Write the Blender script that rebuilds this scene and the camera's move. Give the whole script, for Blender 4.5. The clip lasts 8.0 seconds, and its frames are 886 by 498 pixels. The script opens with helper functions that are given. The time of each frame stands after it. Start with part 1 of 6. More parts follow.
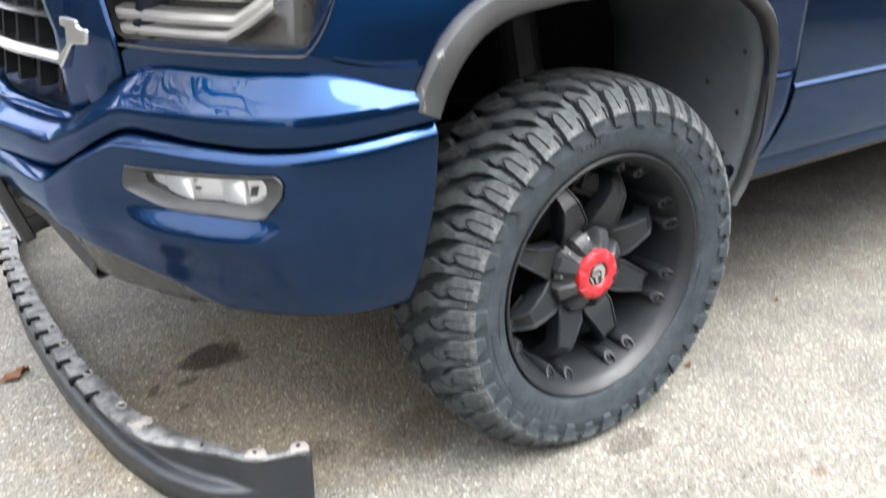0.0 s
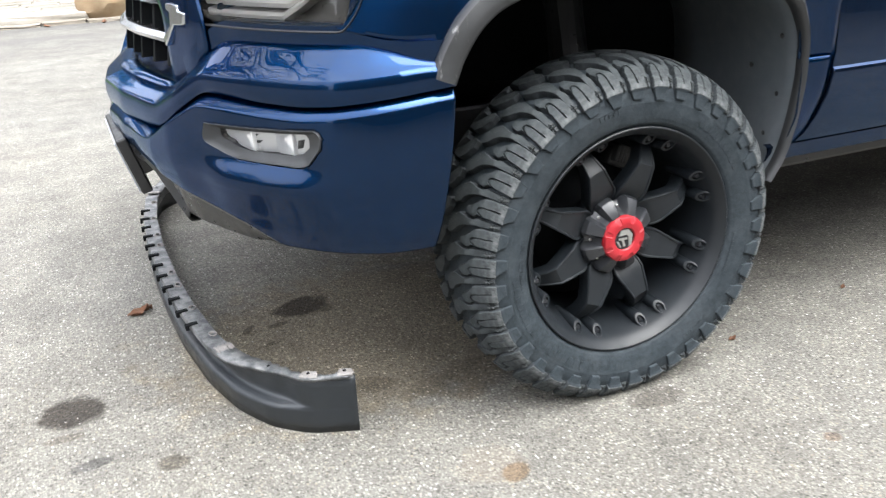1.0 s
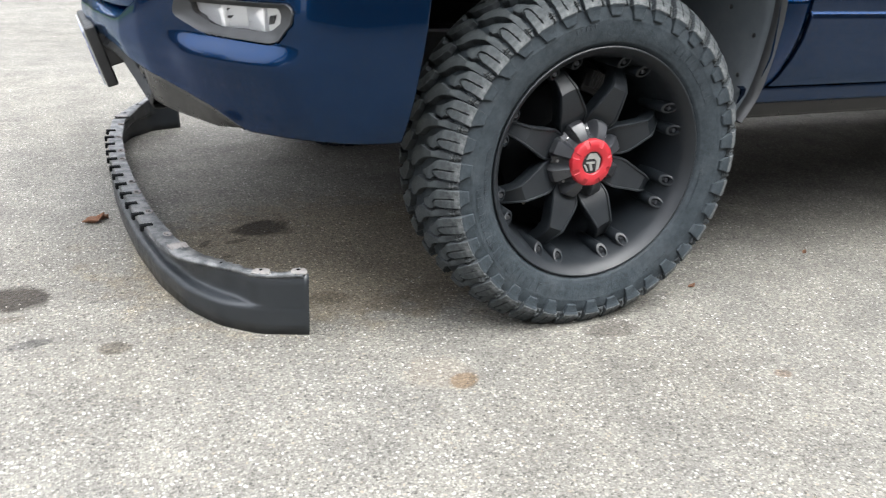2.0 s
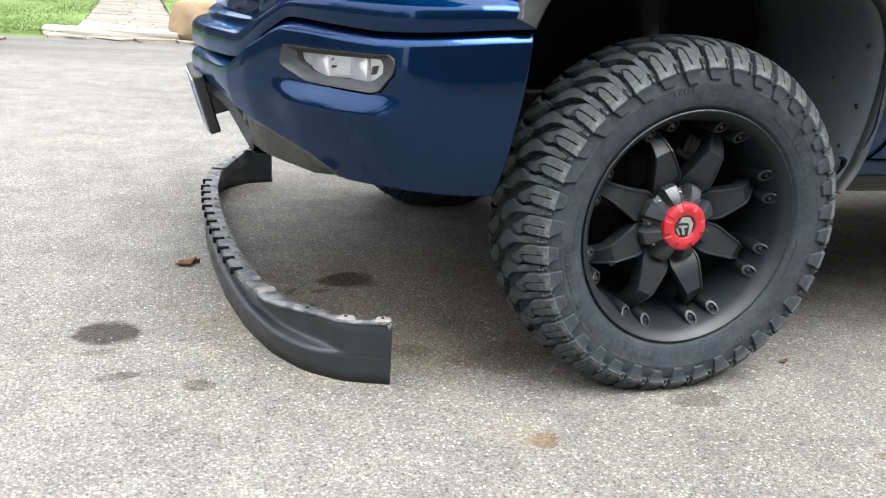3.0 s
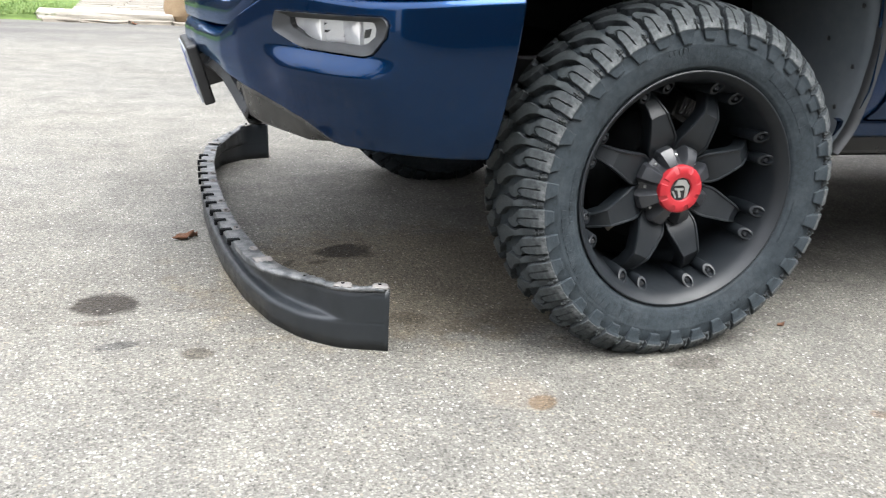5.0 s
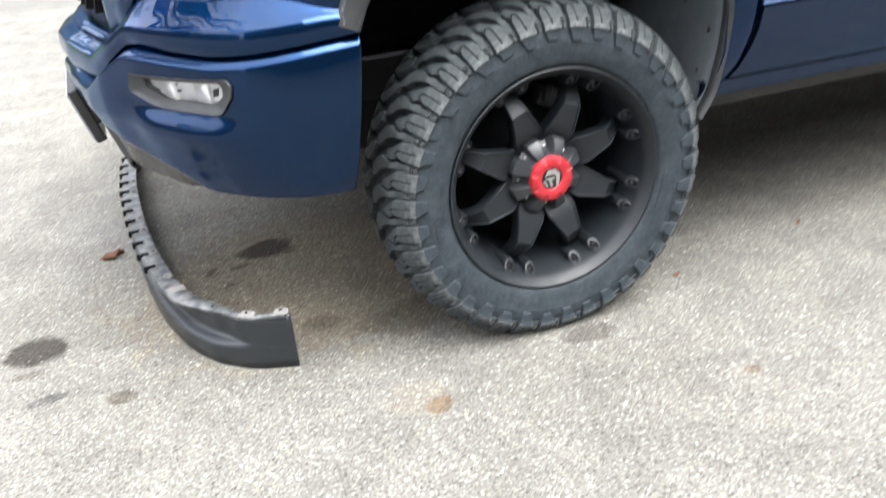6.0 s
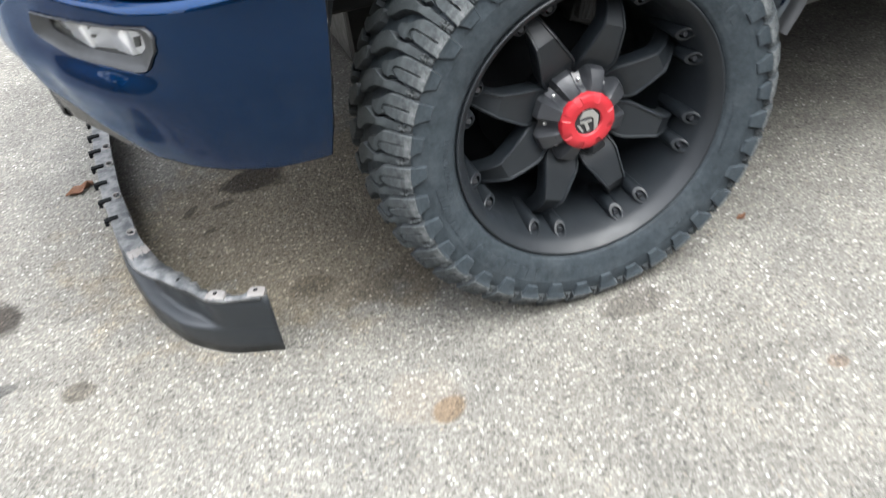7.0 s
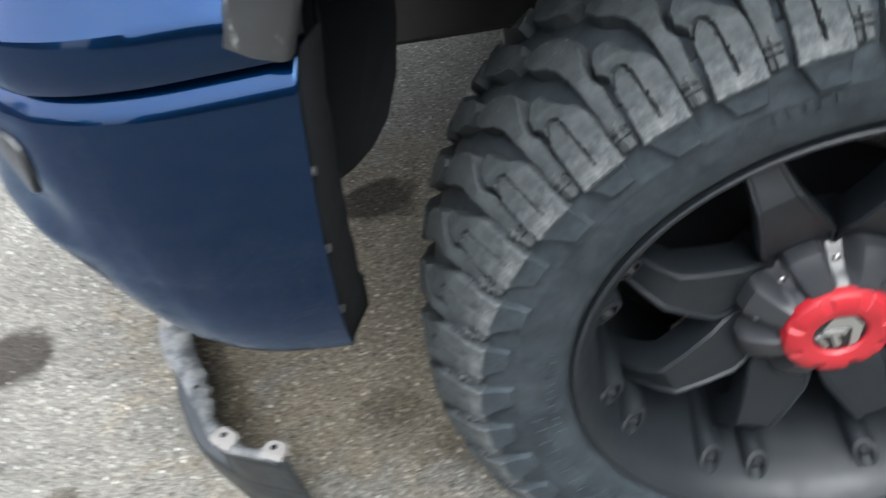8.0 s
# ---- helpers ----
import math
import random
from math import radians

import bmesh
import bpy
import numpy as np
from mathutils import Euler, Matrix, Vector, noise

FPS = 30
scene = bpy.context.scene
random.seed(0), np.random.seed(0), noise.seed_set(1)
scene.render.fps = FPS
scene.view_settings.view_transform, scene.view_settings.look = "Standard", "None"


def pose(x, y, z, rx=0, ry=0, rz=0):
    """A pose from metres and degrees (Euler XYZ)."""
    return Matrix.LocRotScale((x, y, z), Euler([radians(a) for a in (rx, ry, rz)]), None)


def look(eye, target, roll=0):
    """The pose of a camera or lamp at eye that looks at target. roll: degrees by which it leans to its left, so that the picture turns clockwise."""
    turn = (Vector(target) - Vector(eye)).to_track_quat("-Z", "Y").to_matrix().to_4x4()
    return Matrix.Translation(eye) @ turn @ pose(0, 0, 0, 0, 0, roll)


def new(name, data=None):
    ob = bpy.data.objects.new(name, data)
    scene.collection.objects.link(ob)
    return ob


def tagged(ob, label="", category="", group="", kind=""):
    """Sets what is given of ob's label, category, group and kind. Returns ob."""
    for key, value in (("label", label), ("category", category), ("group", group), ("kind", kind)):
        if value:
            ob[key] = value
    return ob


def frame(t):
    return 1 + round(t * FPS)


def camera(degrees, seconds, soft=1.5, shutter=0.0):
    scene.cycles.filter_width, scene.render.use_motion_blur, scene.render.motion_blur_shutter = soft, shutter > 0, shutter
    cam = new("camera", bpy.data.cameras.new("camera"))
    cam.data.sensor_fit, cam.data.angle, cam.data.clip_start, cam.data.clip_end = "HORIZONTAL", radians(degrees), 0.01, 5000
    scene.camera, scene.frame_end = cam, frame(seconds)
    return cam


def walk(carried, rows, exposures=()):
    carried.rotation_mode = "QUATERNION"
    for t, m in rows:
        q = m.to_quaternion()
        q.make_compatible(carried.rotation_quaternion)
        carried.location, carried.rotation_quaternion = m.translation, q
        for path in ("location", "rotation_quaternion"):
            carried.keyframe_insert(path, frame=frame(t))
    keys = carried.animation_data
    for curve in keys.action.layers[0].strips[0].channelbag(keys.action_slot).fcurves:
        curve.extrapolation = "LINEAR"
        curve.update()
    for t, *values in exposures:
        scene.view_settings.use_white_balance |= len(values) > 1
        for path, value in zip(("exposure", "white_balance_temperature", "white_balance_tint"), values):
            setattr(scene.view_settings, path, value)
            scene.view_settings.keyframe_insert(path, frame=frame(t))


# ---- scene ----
cam = camera(53.2, 8.0, 1.2, 0.38)
PATH = [
    (0, (-1.293, -1.289, 1.222), (-0.254, 0.236, 0.451), -0.7),
    (0.1, (-1.290, -1.323, 1.219), (-0.271, 0.195, 0.409), -1.2),
    (0.2, (-1.295, -1.378, 1.197), (-0.309, 0.163, 0.388), -0.6),
    (0.3, (-1.315, -1.446, 1.184), (-0.383, 0.137, 0.388), 0.8),
    (0.5, (-1.314, -1.533, 1.208), (-0.477, 0.046, 0.309), 0.4),
    (0.8, (-1.241, -1.606, 1.201), (-0.460, 0.066, 0.430), -1.4),
    (1, (-1.181, -1.665, 1.2), (-0.46, 0.045, 0.456), -2.5),
    (1.2, (-1.174, -1.720, 1.194), (-0.438, -0.050, 0.376), -0.9),
    (2.3, (-1.2, -1.729, 0.922), (-0.445, 0.0, 0.256), 4.0),
    (2.5, (-1.209, -1.719, 0.938), (-0.507, 0.044, 0.306), 4.1),
    (3, (-1.214, -1.727, 0.922), (-0.574, 0.078, 0.345), 4.2),
    (3.5, (-1.212, -1.727, 0.919), (-0.565, 0.073, 0.334), 4.0),
    (4, (-1.216, -1.734, 0.894), (-0.588, 0.071, 0.306), 4.2),
    (4.2, (-1.217, -1.738, 0.885), (-0.601, 0.068, 0.288), 4.3),
    (5.3, (-1.191, -1.746, 0.885), (-0.52, 0.027, 0.25), 2.3),
    (5.5, (-1.156, -1.786, 1.039), (-0.477, -0.03, 0.367), 0.2),
    (5.8, (-1.031, -1.845, 1.203), (-0.335, -0.123, 0.462), -2.9),
    (6, (-0.948, -1.823, 1.211), (-0.344, -0.122, 0.349), -4.7),
    (6.3, (-0.839, -1.770, 1.227), (-0.378, -0.072, 0.274), -10.9),
    (6.5, (-0.802, -1.68, 1.238), (-0.357, 0.015, 0.275), -11.7),
    (7, (-0.693, -1.371, 1.239), (-0.272, 0.196, 0.069), -8.2),
    (7.2, (-0.622, -1.221, 1.215), (-0.354, 0.38, 0.046), -12.6),
    (7.5, (-0.465, -0.974, 1.206), (-0.508, 0.624, 0.003), -15.2),
    (7.7, (-0.385, -0.838, 1.209), (-0.597, 0.725, -0.021), -18.1),
    (7.8, (-0.349, -0.732, 1.175), (-0.591, 0.780, -0.111), -18.4),
    (8, (-0.321, -0.626, 1.14), (-0.492, 0.874, -0.172), -12.0),
]
EXPOSURES = [(0.0, 3.33, 6600, 8), (0.5, 3.11, 6650, 8), (1.0, 2.91, 6450, 7), (2.3, 2.79, 6450, 7), (4.2, 2.85, 6450, 7), (5.5, 2.76, 6450, 7), (6.0, 3.07, 6450, 7), (6.5, 2.90, 6450, 7), (7.2, 2.95, 6350, 6), (8.0, 2.68, 6250, 5)]
walk(cam, [(t, look(eye, target, roll)) for t, eye, target, roll in PATH], EXPOSURES)

# ---- world and light ----
SUN_DIR = Vector((0.25, -0.45, 0.86)).normalized()
world = bpy.data.worlds.new("sky")
scene.world = world
world.use_nodes = True
wn = world.node_tree
sky = wn.nodes.new("ShaderNodeTexSky")
sky.sky_type = "NISHITA"
sky.sun_disc = False
sky.sun_elevation = math.asin(SUN_DIR.z)
sky.sun_rotation = math.atan2(SUN_DIR.x, SUN_DIR.y)
sky.air_density, sky.dust_density, sky.ozone_density = 1.0, 5.0, 2.0
# a closed layer of bright cloud, thinner in places
way = wn.nodes.new("ShaderNodeTexCoord")
cloud = wn.nodes.new("ShaderNodeTexNoise")
cloud.inputs["Scale"].default_value, cloud.inputs["Detail"].default_value = 2.6, 6.0
wn.links.new(way.outputs["Generated"], cloud.inputs["Vector"])
cover = wn.nodes.new("ShaderNodeMapRange")
cover.inputs["From Min"].default_value, cover.inputs["From Max"].default_value = 0.3, 0.62
cover.inputs["To Min"].default_value, cover.inputs["To Max"].default_value = 0.55, 0.95
wn.links.new(cloud.outputs["Fac"], cover.inputs["Value"])
overcast = wn.nodes.new("ShaderNodeMix")
overcast.data_type = "RGBA"
wn.links.new(cover.outputs[0], overcast.inputs[0])
wn.links.new(sky.outputs[0], overcast.inputs[6])
# an overcast sky is three times as bright overhead as at the horizon
rise = wn.nodes.new("ShaderNodeSeparateXYZ")
wn.links.new(way.outputs["Generated"], rise.inputs[0])
bright = wn.nodes.new("ShaderNodeMapRange")
bright.inputs["To Min"].default_value, bright.inputs["To Max"].default_value = 2.1, 6.8
wn.links.new(rise.outputs[2], bright.inputs["Value"])
veil = wn.nodes.new("ShaderNodeMix")
veil.data_type, veil.blend_type = "RGBA", "MULTIPLY"
veil.inputs[0].default_value, veil.inputs[6].default_value = 1.0, (1.014, 0.992, 1.040, 1)
wn.links.new(bright.outputs[0], veil.inputs[7])
wn.links.new(veil.outputs[2], overcast.inputs[7])
wn.links.new(overcast.outputs[2], wn.nodes["Background"].inputs[0])
wn.nodes["Background"].inputs[1].default_value = 0.15
sun = new("sun", bpy.data.lights.new("sun", "SUN"))
sun.data.energy, sun.data.angle, sun.data.color = 1.0, radians(50), (0.97, 0.985, 1.0)
sun.matrix_world = SUN_DIR.to_track_quat("Z", "Y").to_matrix().to_4x4()


# ---- materials ----
def material(name, base=(0.5, 0.5, 0.5), rough=0.5, metal=0.0, spec=0.5, coat=0.0, coat_rough=0.03):
    m = bpy.data.materials.new(name)
    m.use_nodes = True
    p = m.node_tree.nodes["Principled BSDF"]
    p.inputs["Base Color"].default_value = (*base, 1)
    p.inputs["Roughness"].default_value = rough
    p.inputs["Metallic"].default_value = metal
    p.inputs["Specular IOR Level"].default_value = spec
    p.inputs["Coat Weight"].default_value = coat
    p.inputs["Coat Roughness"].default_value = coat_rough
    return m


def deep(color):
    """Colours are written as if seen in full light; this brings them to their reflectance."""
    return tuple(0.50 * c for c in color)


class Nodes:
    """Short names for building node trees."""

    def __init__(self, m):
        self.t = m.node_tree
        self.p = self.t.nodes["Principled BSDF"]
        self.co = self.t.nodes.new("ShaderNodeTexCoord").outputs["Object"]
        self.pos = self.t.nodes.new("ShaderNodeNewGeometry").outputs["Position"]

    def put(self, socket, value):
        if isinstance(value, (int, float)):
            socket.default_value = value
        elif isinstance(value, tuple):
            socket.default_value = (*value, 1) if len(value) == 3 and socket.type == "RGBA" else value
        else:
            self.t.links.new(value, socket)

    def noise(self, scale, detail=4.0, rough=0.55, at=None, distortion=0.0):
        n = self.t.nodes.new("ShaderNodeTexNoise")
        n.inputs["Scale"].default_value, n.inputs["Detail"].default_value = scale, detail
        n.inputs["Roughness"].default_value, n.inputs["Distortion"].default_value = rough, distortion
        self.put(n.inputs["Vector"], self.co if at is None else at)
        return n.outputs["Fac"]

    def cells(self, scale, out="Distance", feature="F1", at=None, random_=1.0):
        n = self.t.nodes.new("ShaderNodeTexVoronoi")
        n.feature = feature
        n.inputs["Scale"].default_value, n.inputs["Randomness"].default_value = scale, random_
        self.put(n.inputs["Vector"], self.co if at is None else at)
        return n.outputs[out]

    def math(self, op, a, b=0.0, clamp=False):
        n = self.t.nodes.new("ShaderNodeMath")
        n.operation, n.use_clamp = op, clamp
        self.put(n.inputs[0], a), self.put(n.inputs[1], b)
        return n.outputs[0]

    def ramp(self, value, *stops):
        n = self.t.nodes.new("ShaderNodeValToRGB")
        e = n.color_ramp.elements
        while len(e) < len(stops):
            e.new(0.5)
        for k, (at, c) in zip(e, stops):
            k.position, k.color = at, (c, c, c, 1) if isinstance(c, (int, float)) else (*c, 1)
        self.put(n.inputs[0], value)
        return n.outputs[0]

    def mix(self, f, a, b, blend="MIX"):
        n = self.t.nodes.new("ShaderNodeMix")
        n.data_type, n.blend_type = "RGBA", blend
        self.put(n.inputs[0], f), self.put(n.inputs[6], a), self.put(n.inputs[7], b)
        return n.outputs[2]

    def bump(self, height, strength=0.3, distance=0.002, before=None):
        n = self.t.nodes.new("ShaderNodeBump")
        n.inputs["Strength"].default_value, n.inputs["Distance"].default_value = strength, distance
        self.put(n.inputs["Height"], height)
        if before is not None:
            self.put(n.inputs["Normal"], before)
        self.put(self.p.inputs["Normal"], n.outputs[0])
        return n.outputs[0]

    def split(self, vector):
        n = self.t.nodes.new("ShaderNodeSeparateXYZ")
        self.put(n.inputs[0], vector)
        return n.outputs

    def mapped(self, scale=(1, 1, 1), at=None):
        n = self.t.nodes.new("ShaderNodeMapping")
        n.inputs["Scale"].default_value = scale
        self.put(n.inputs["Vector"], self.co if at is None else at)
        return n.outputs[0]

    def warped(self, scale, amount):
        """Object coordinates pushed about by a fine noise, for ragged outlines."""
        n = self.t.nodes.new("ShaderNodeTexNoise")
        n.inputs["Scale"].default_value, n.inputs["Detail"].default_value = scale, 2.0
        self.put(n.inputs["Vector"], self.co)
        v = self.t.nodes.new("ShaderNodeVectorMath")
        v.operation = "MULTIPLY_ADD"
        self.put(v.inputs[0], n.outputs["Color"])
        v.inputs[1].default_value = (amount, amount, amount)
        self.put(v.inputs[2], self.co)
        return v.outputs[0]

    def random(self):
        return self.t.nodes.new("ShaderNodeObjectInfo").outputs["Random"]

    def set(self, key, value):
        self.put(self.p.inputs[key], value)


def paint_material(name, film=0.0):
    m = material(name, (0.003, 0.016, 0.065), 0.26, 0.95, 0.1, 0.50, 0.012)
    p = m.node_tree.nodes["Principled BSDF"]
    p.inputs["Coat IOR"].default_value = 1.5
    p.inputs["Specular Tint"].default_value = (0.38, 0.56, 0.86, 1)
    n = Nodes(m)
    flakes = n.cells(900, "Color")
    shade = n.noise(3.0, 3)
    base = n.mix(n.ramp(shade, (0.3, 0.0), (0.75, 1.0)), (0.0002, 0.0160, 0.055), (0.0003, 0.0213, 0.073))
    base = n.mix(0.12, base, flakes, "OVERLAY")
    dust = n.ramp(n.noise(38, 8, 0.7), (0.35, film * 0.4), (0.70, film), (0.95, film + 0.03))
    speck = n.math("MULTIPLY", n.ramp(n.cells(34), (0.03, 0.7), (0.055, 0.0)), n.ramp(n.split(n.cells(34, "Color"))[0], (0.93, 0.0), (0.95, 1.0)))
    n.set("Base Color", n.mix(speck, n.mix(dust, base, (0.10, 0.10, 0.105)), (0.35, 0.36, 0.38)))
    n.set("Metallic", n.math("SUBTRACT", 0.95, speck))
    n.set("Coat Roughness", n.ramp(n.noise(14, 6, 0.65), (0.35, 0.006), (0.8, 0.022)))
    return m


def plastic_material(name, base, rough, grain=0.25, dust=0.3, dust_color=(0.168, 0.181, 0.19), size=9):
    base, dust_color = deep(base), deep(dust_color)
    m = material(name, base, rough)
    n = Nodes(m)
    smear = n.ramp(n.noise(size, 7, 0.65), (0.42, 0.0), (0.8, dust))
    n.set("Base Color", n.mix(smear, base, dust_color))
    n.set("Roughness", n.ramp(n.noise(30, 5), (0.3, rough - 0.06), (0.75, min(1, rough + 0.12))))
    n.bump(n.noise(700, 3), grain, 0.0006)
    return m


def rubber_material(name, low, high, dust, edge=None):
    low, high = deep(low), deep(high)
    m = material(name, low, 0.75, 0, 0.2)
    n = Nodes(m)
    fine = n.noise(90, 8, 0.7)
    blotch = n.math("ADD", n.math("MULTIPLY", fine, 0.6), n.math("MULTIPLY", n.noise(26, 7, 0.7), 0.4))
    base = n.mix(n.ramp(blotch, (0.38, 0.0), (0.62, 1.0)), low, high)
    mud = n.ramp(n.noise(13, 8, 0.68), (0.48, 0.0), (0.78, dust))
    n.set("Base Color", n.mix(mud, base, deep((0.135, 0.148, 0.153))))
    n.set("Roughness", n.ramp(fine, (0.3, 0.55), (0.7, 0.85)))
    if edge is not None:
        y = n.split(n.co)[1]
        band = n.ramp(n.math("MULTIPLY", n.math("SUBTRACT", y, edge), 25.0, True), (0.0, 0.85), (0.16, 0.40), (0.6, 0.12), (1.0, 0.05))
        scuff = n.math("MULTIPLY", band, n.ramp(n.noise(30, 8, 0.75), (0.42, 0.0), (0.60, 1.0)))
        grit = n.math("MULTIPLY", n.ramp(n.split(n.cells(170, "Color"))[0], (0.86, 0.0), (0.90, 0.6)), n.ramp(n.cells(170), (0.2, 1.0), (0.35, 0.0)))
        scuff = n.math("MAXIMUM", scuff, n.math("MULTIPLY", grit, n.ramp(n.noise(12, 5), (0.45, 0.0), (0.6, 1.0))))
        base2 = n.mix(mud, base, deep((0.135, 0.148, 0.153)))
        n.set("Base Color", n.mix(scuff, base2, deep((0.30, 0.31, 0.31))))
    n.bump(n.math("ADD", n.noise(350, 6, 0.7), n.math("MULTIPLY", n.noise(60, 5, 0.7), 2.0)), 0.5, 0.0015)
    return m


def asphalt_material():
    m = material("worn_asphalt", (0.25, 0.24, 0.22), 0.9, 0, 0.3)
    n = Nodes(m)
    torn = n.warped(190, 0.0075)
    chips, edge = n.cells(118, "Color", at=torn), n.cells(118, "Distance", at=torn)
    small, near = n.cells(235, "Color", at=torn), n.cells(235, "Distance", at=torn)
    pick, pick2 = n.split(chips), n.split(small)
    tone = n.ramp(n.noise(120, 6, 0.7), (0.3, (0.09, 0.087, 0.078)), (0.5, (0.27, 0.262, 0.233)), (0.7, (0.44, 0.43, 0.385)))
    grain = n.ramp(pick2[0], (0.0, (0.045, 0.044, 0.041)), (0.22, (0.19, 0.184, 0.165)), (0.72, (0.33, 0.32, 0.285)), (1.0, (0.62, 0.605, 0.555)))
    tone = n.mix(n.ramp(near, (0.3, 0.75), (0.6, 0.15)), tone, grain)
    pale = n.math("MULTIPLY", n.ramp(pick[0], (0.60, 0.0), (0.80, 1.0)), n.ramp(edge, (0.30, 1.0), (0.52, 0.0)))
    tone = n.mix(pale, tone, n.ramp(pick[1], (0.0, (0.38, 0.33, 0.26)), (0.45, (0.48, 0.46, 0.41)), (0.78, (0.62, 0.60, 0.55)), (1.0, (0.90, 0.885, 0.85))))
    pits = n.math("MULTIPLY", n.ramp(pick[0], (0.05, 0.65), (0.18, 0.0)), n.ramp(edge, (0.25, 1.0), (0.55, 0.0)))
    tone = n.mix(pits, tone, (0.030, 0.029, 0.028))
    sun_bleach = n.noise(1.1, 5, 0.6, n.pos)
    tone = n.mix(n.ramp(sun_bleach, (0.3, 0.0), (0.7, 0.5)), tone, (0.36, 0.335, 0.295), "SOFT_LIGHT")
    patches = n.noise(4.5, 6, 0.65, n.pos)
    tone = n.mix(n.ramp(patches, (0.35, 0.35), (0.62, 0.0)), tone, (0.15, 0.148, 0.15), "MULTIPLY")
    far = n.split(n.pos)[1]
    damp = n.math("MULTIPLY", n.ramp(n.math("MULTIPLY", n.math("SUBTRACT", far, 6.8), 0.4, True), (0.0, 0.0), (0.35, 0.8), (1.0, 0.9)), n.ramp(n.noise(1.4, 5, 0.6, n.mapped((0.35, 1.6, 1.0), n.pos)), (0.35, 0.35), (0.65, 1.0)))
    tone = n.mix(damp, tone, (0.12, 0.115, 0.11))
    edgy = n.noise(11, 5, 0.6, n.pos)
    # Oil drips, a rust mark, worn dark spots, darker patches by the tyre and a broad brown tint, each an ellipse with a
    # ragged edge.
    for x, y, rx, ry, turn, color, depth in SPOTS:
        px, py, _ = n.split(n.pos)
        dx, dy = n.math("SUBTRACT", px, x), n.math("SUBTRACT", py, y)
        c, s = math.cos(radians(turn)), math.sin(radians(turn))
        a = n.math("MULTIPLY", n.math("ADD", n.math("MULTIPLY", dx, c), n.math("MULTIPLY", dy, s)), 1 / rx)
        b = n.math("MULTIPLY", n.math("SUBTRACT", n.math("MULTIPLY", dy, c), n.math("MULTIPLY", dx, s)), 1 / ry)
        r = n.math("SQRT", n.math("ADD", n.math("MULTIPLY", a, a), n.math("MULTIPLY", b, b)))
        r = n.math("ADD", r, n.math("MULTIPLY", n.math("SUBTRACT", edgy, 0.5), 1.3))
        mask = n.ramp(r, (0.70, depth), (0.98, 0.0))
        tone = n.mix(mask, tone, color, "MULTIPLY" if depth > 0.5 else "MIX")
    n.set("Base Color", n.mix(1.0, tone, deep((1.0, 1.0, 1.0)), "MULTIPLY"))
    n.set("Roughness", n.ramp(pick[1], (0.0, 0.7), (1.0, 0.95)))
    h = n.math("ADD", n.math("MULTIPLY", edge, -0.8), n.math("MULTIPLY", n.noise(420, 4, 0.6), 0.5))
    n.bump(h, 0.6, 0.004)
    return m


SPOTS = [
    (-1.315, 0.535, 0.100, 0.090, 0, (0.22, 0.195, 0.175), 1.0),
    (-0.605, 0.865, 0.108, 0.078, 0, (0.22, 0.20, 0.185), 1.0),
    (-0.80, 0.78, 0.015, 0.040, -35, (0.42, 0.40, 0.38), 0.95),
    (-0.71, 0.775, 0.040, 0.015, 15, (0.42, 0.40, 0.38), 0.95),
    (-0.76, 0.66, 0.026, 0.012, 25, (0.48, 0.46, 0.44), 0.9),
    (-1.275, 0.26, 0.06, 0.025, 10, (0.5, 0.5, 0.52), 0.9),
    (-1.105, 0.185, 0.045, 0.04, 0, (0.45, 0.42, 0.38), 0.9),
    (-1.33, 0.41, 0.06, 0.02, 0, (0.6, 0.56, 0.52), 0.8),
    (-0.57, 0.30, 0.06, 0.05, 0, (0.55, 0.53, 0.5), 0.8),
    (-0.408, -0.205, 0.042, 0.034, 20, (0.74, 0.54, 0.36), 0.85),
    (-0.45, -0.15, 0.09, 0.08, 20, (0.38, 0.29, 0.2), 0.14),
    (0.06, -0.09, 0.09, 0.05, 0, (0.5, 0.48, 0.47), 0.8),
    (0.30, -0.42, 0.022, 0.02, 0, (0.72, 0.56, 0.46), 0.7),
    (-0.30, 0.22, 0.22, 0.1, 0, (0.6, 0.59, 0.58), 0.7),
    # Brown dirt tint that also paints a warmer shadow under the bumper.
    (-0.40, 0.62, 0.75, 0.55, 0, (0.99, 0.90, 0.76), 0.9),
]

PAINT = paint_material("blue_paint")
DUSTY_PAINT = paint_material("dusty_blue_paint", 0.22)
def flare_material():
    m = plastic_material("grey_flare_plastic", (0.030, 0.032, 0.034), 0.5, 0.3, 0.25, (0.10, 0.105, 0.108))
    n = Nodes(m)
    base = m.node_tree.nodes["Principled BSDF"].inputs["Base Color"].links[0].from_socket
    px, _, pz = n.split(n.pos)
    tip = n.math("MULTIPLY", n.ramp(n.math("MULTIPLY", n.math("ADD", px, 0.47), 22.0, True), (0.0, 1.0), (0.9, 0.0)), n.ramp(n.noise(55, 6, 0.7, n.mapped((1, 1, 0.25))), (0.60, 0.0), (0.66, 0.6)))
    rub = n.math("MULTIPLY", n.ramp(n.noise(30, 7, 0.75, n.mapped((1.0, 1.0, 0.2))), (0.66, 0.0), (0.74, 0.3)), 1.0)
    n.set("Base Color", n.mix(n.math("MAXIMUM", tip, rub), base, (0.26, 0.26, 0.255)))
    return m


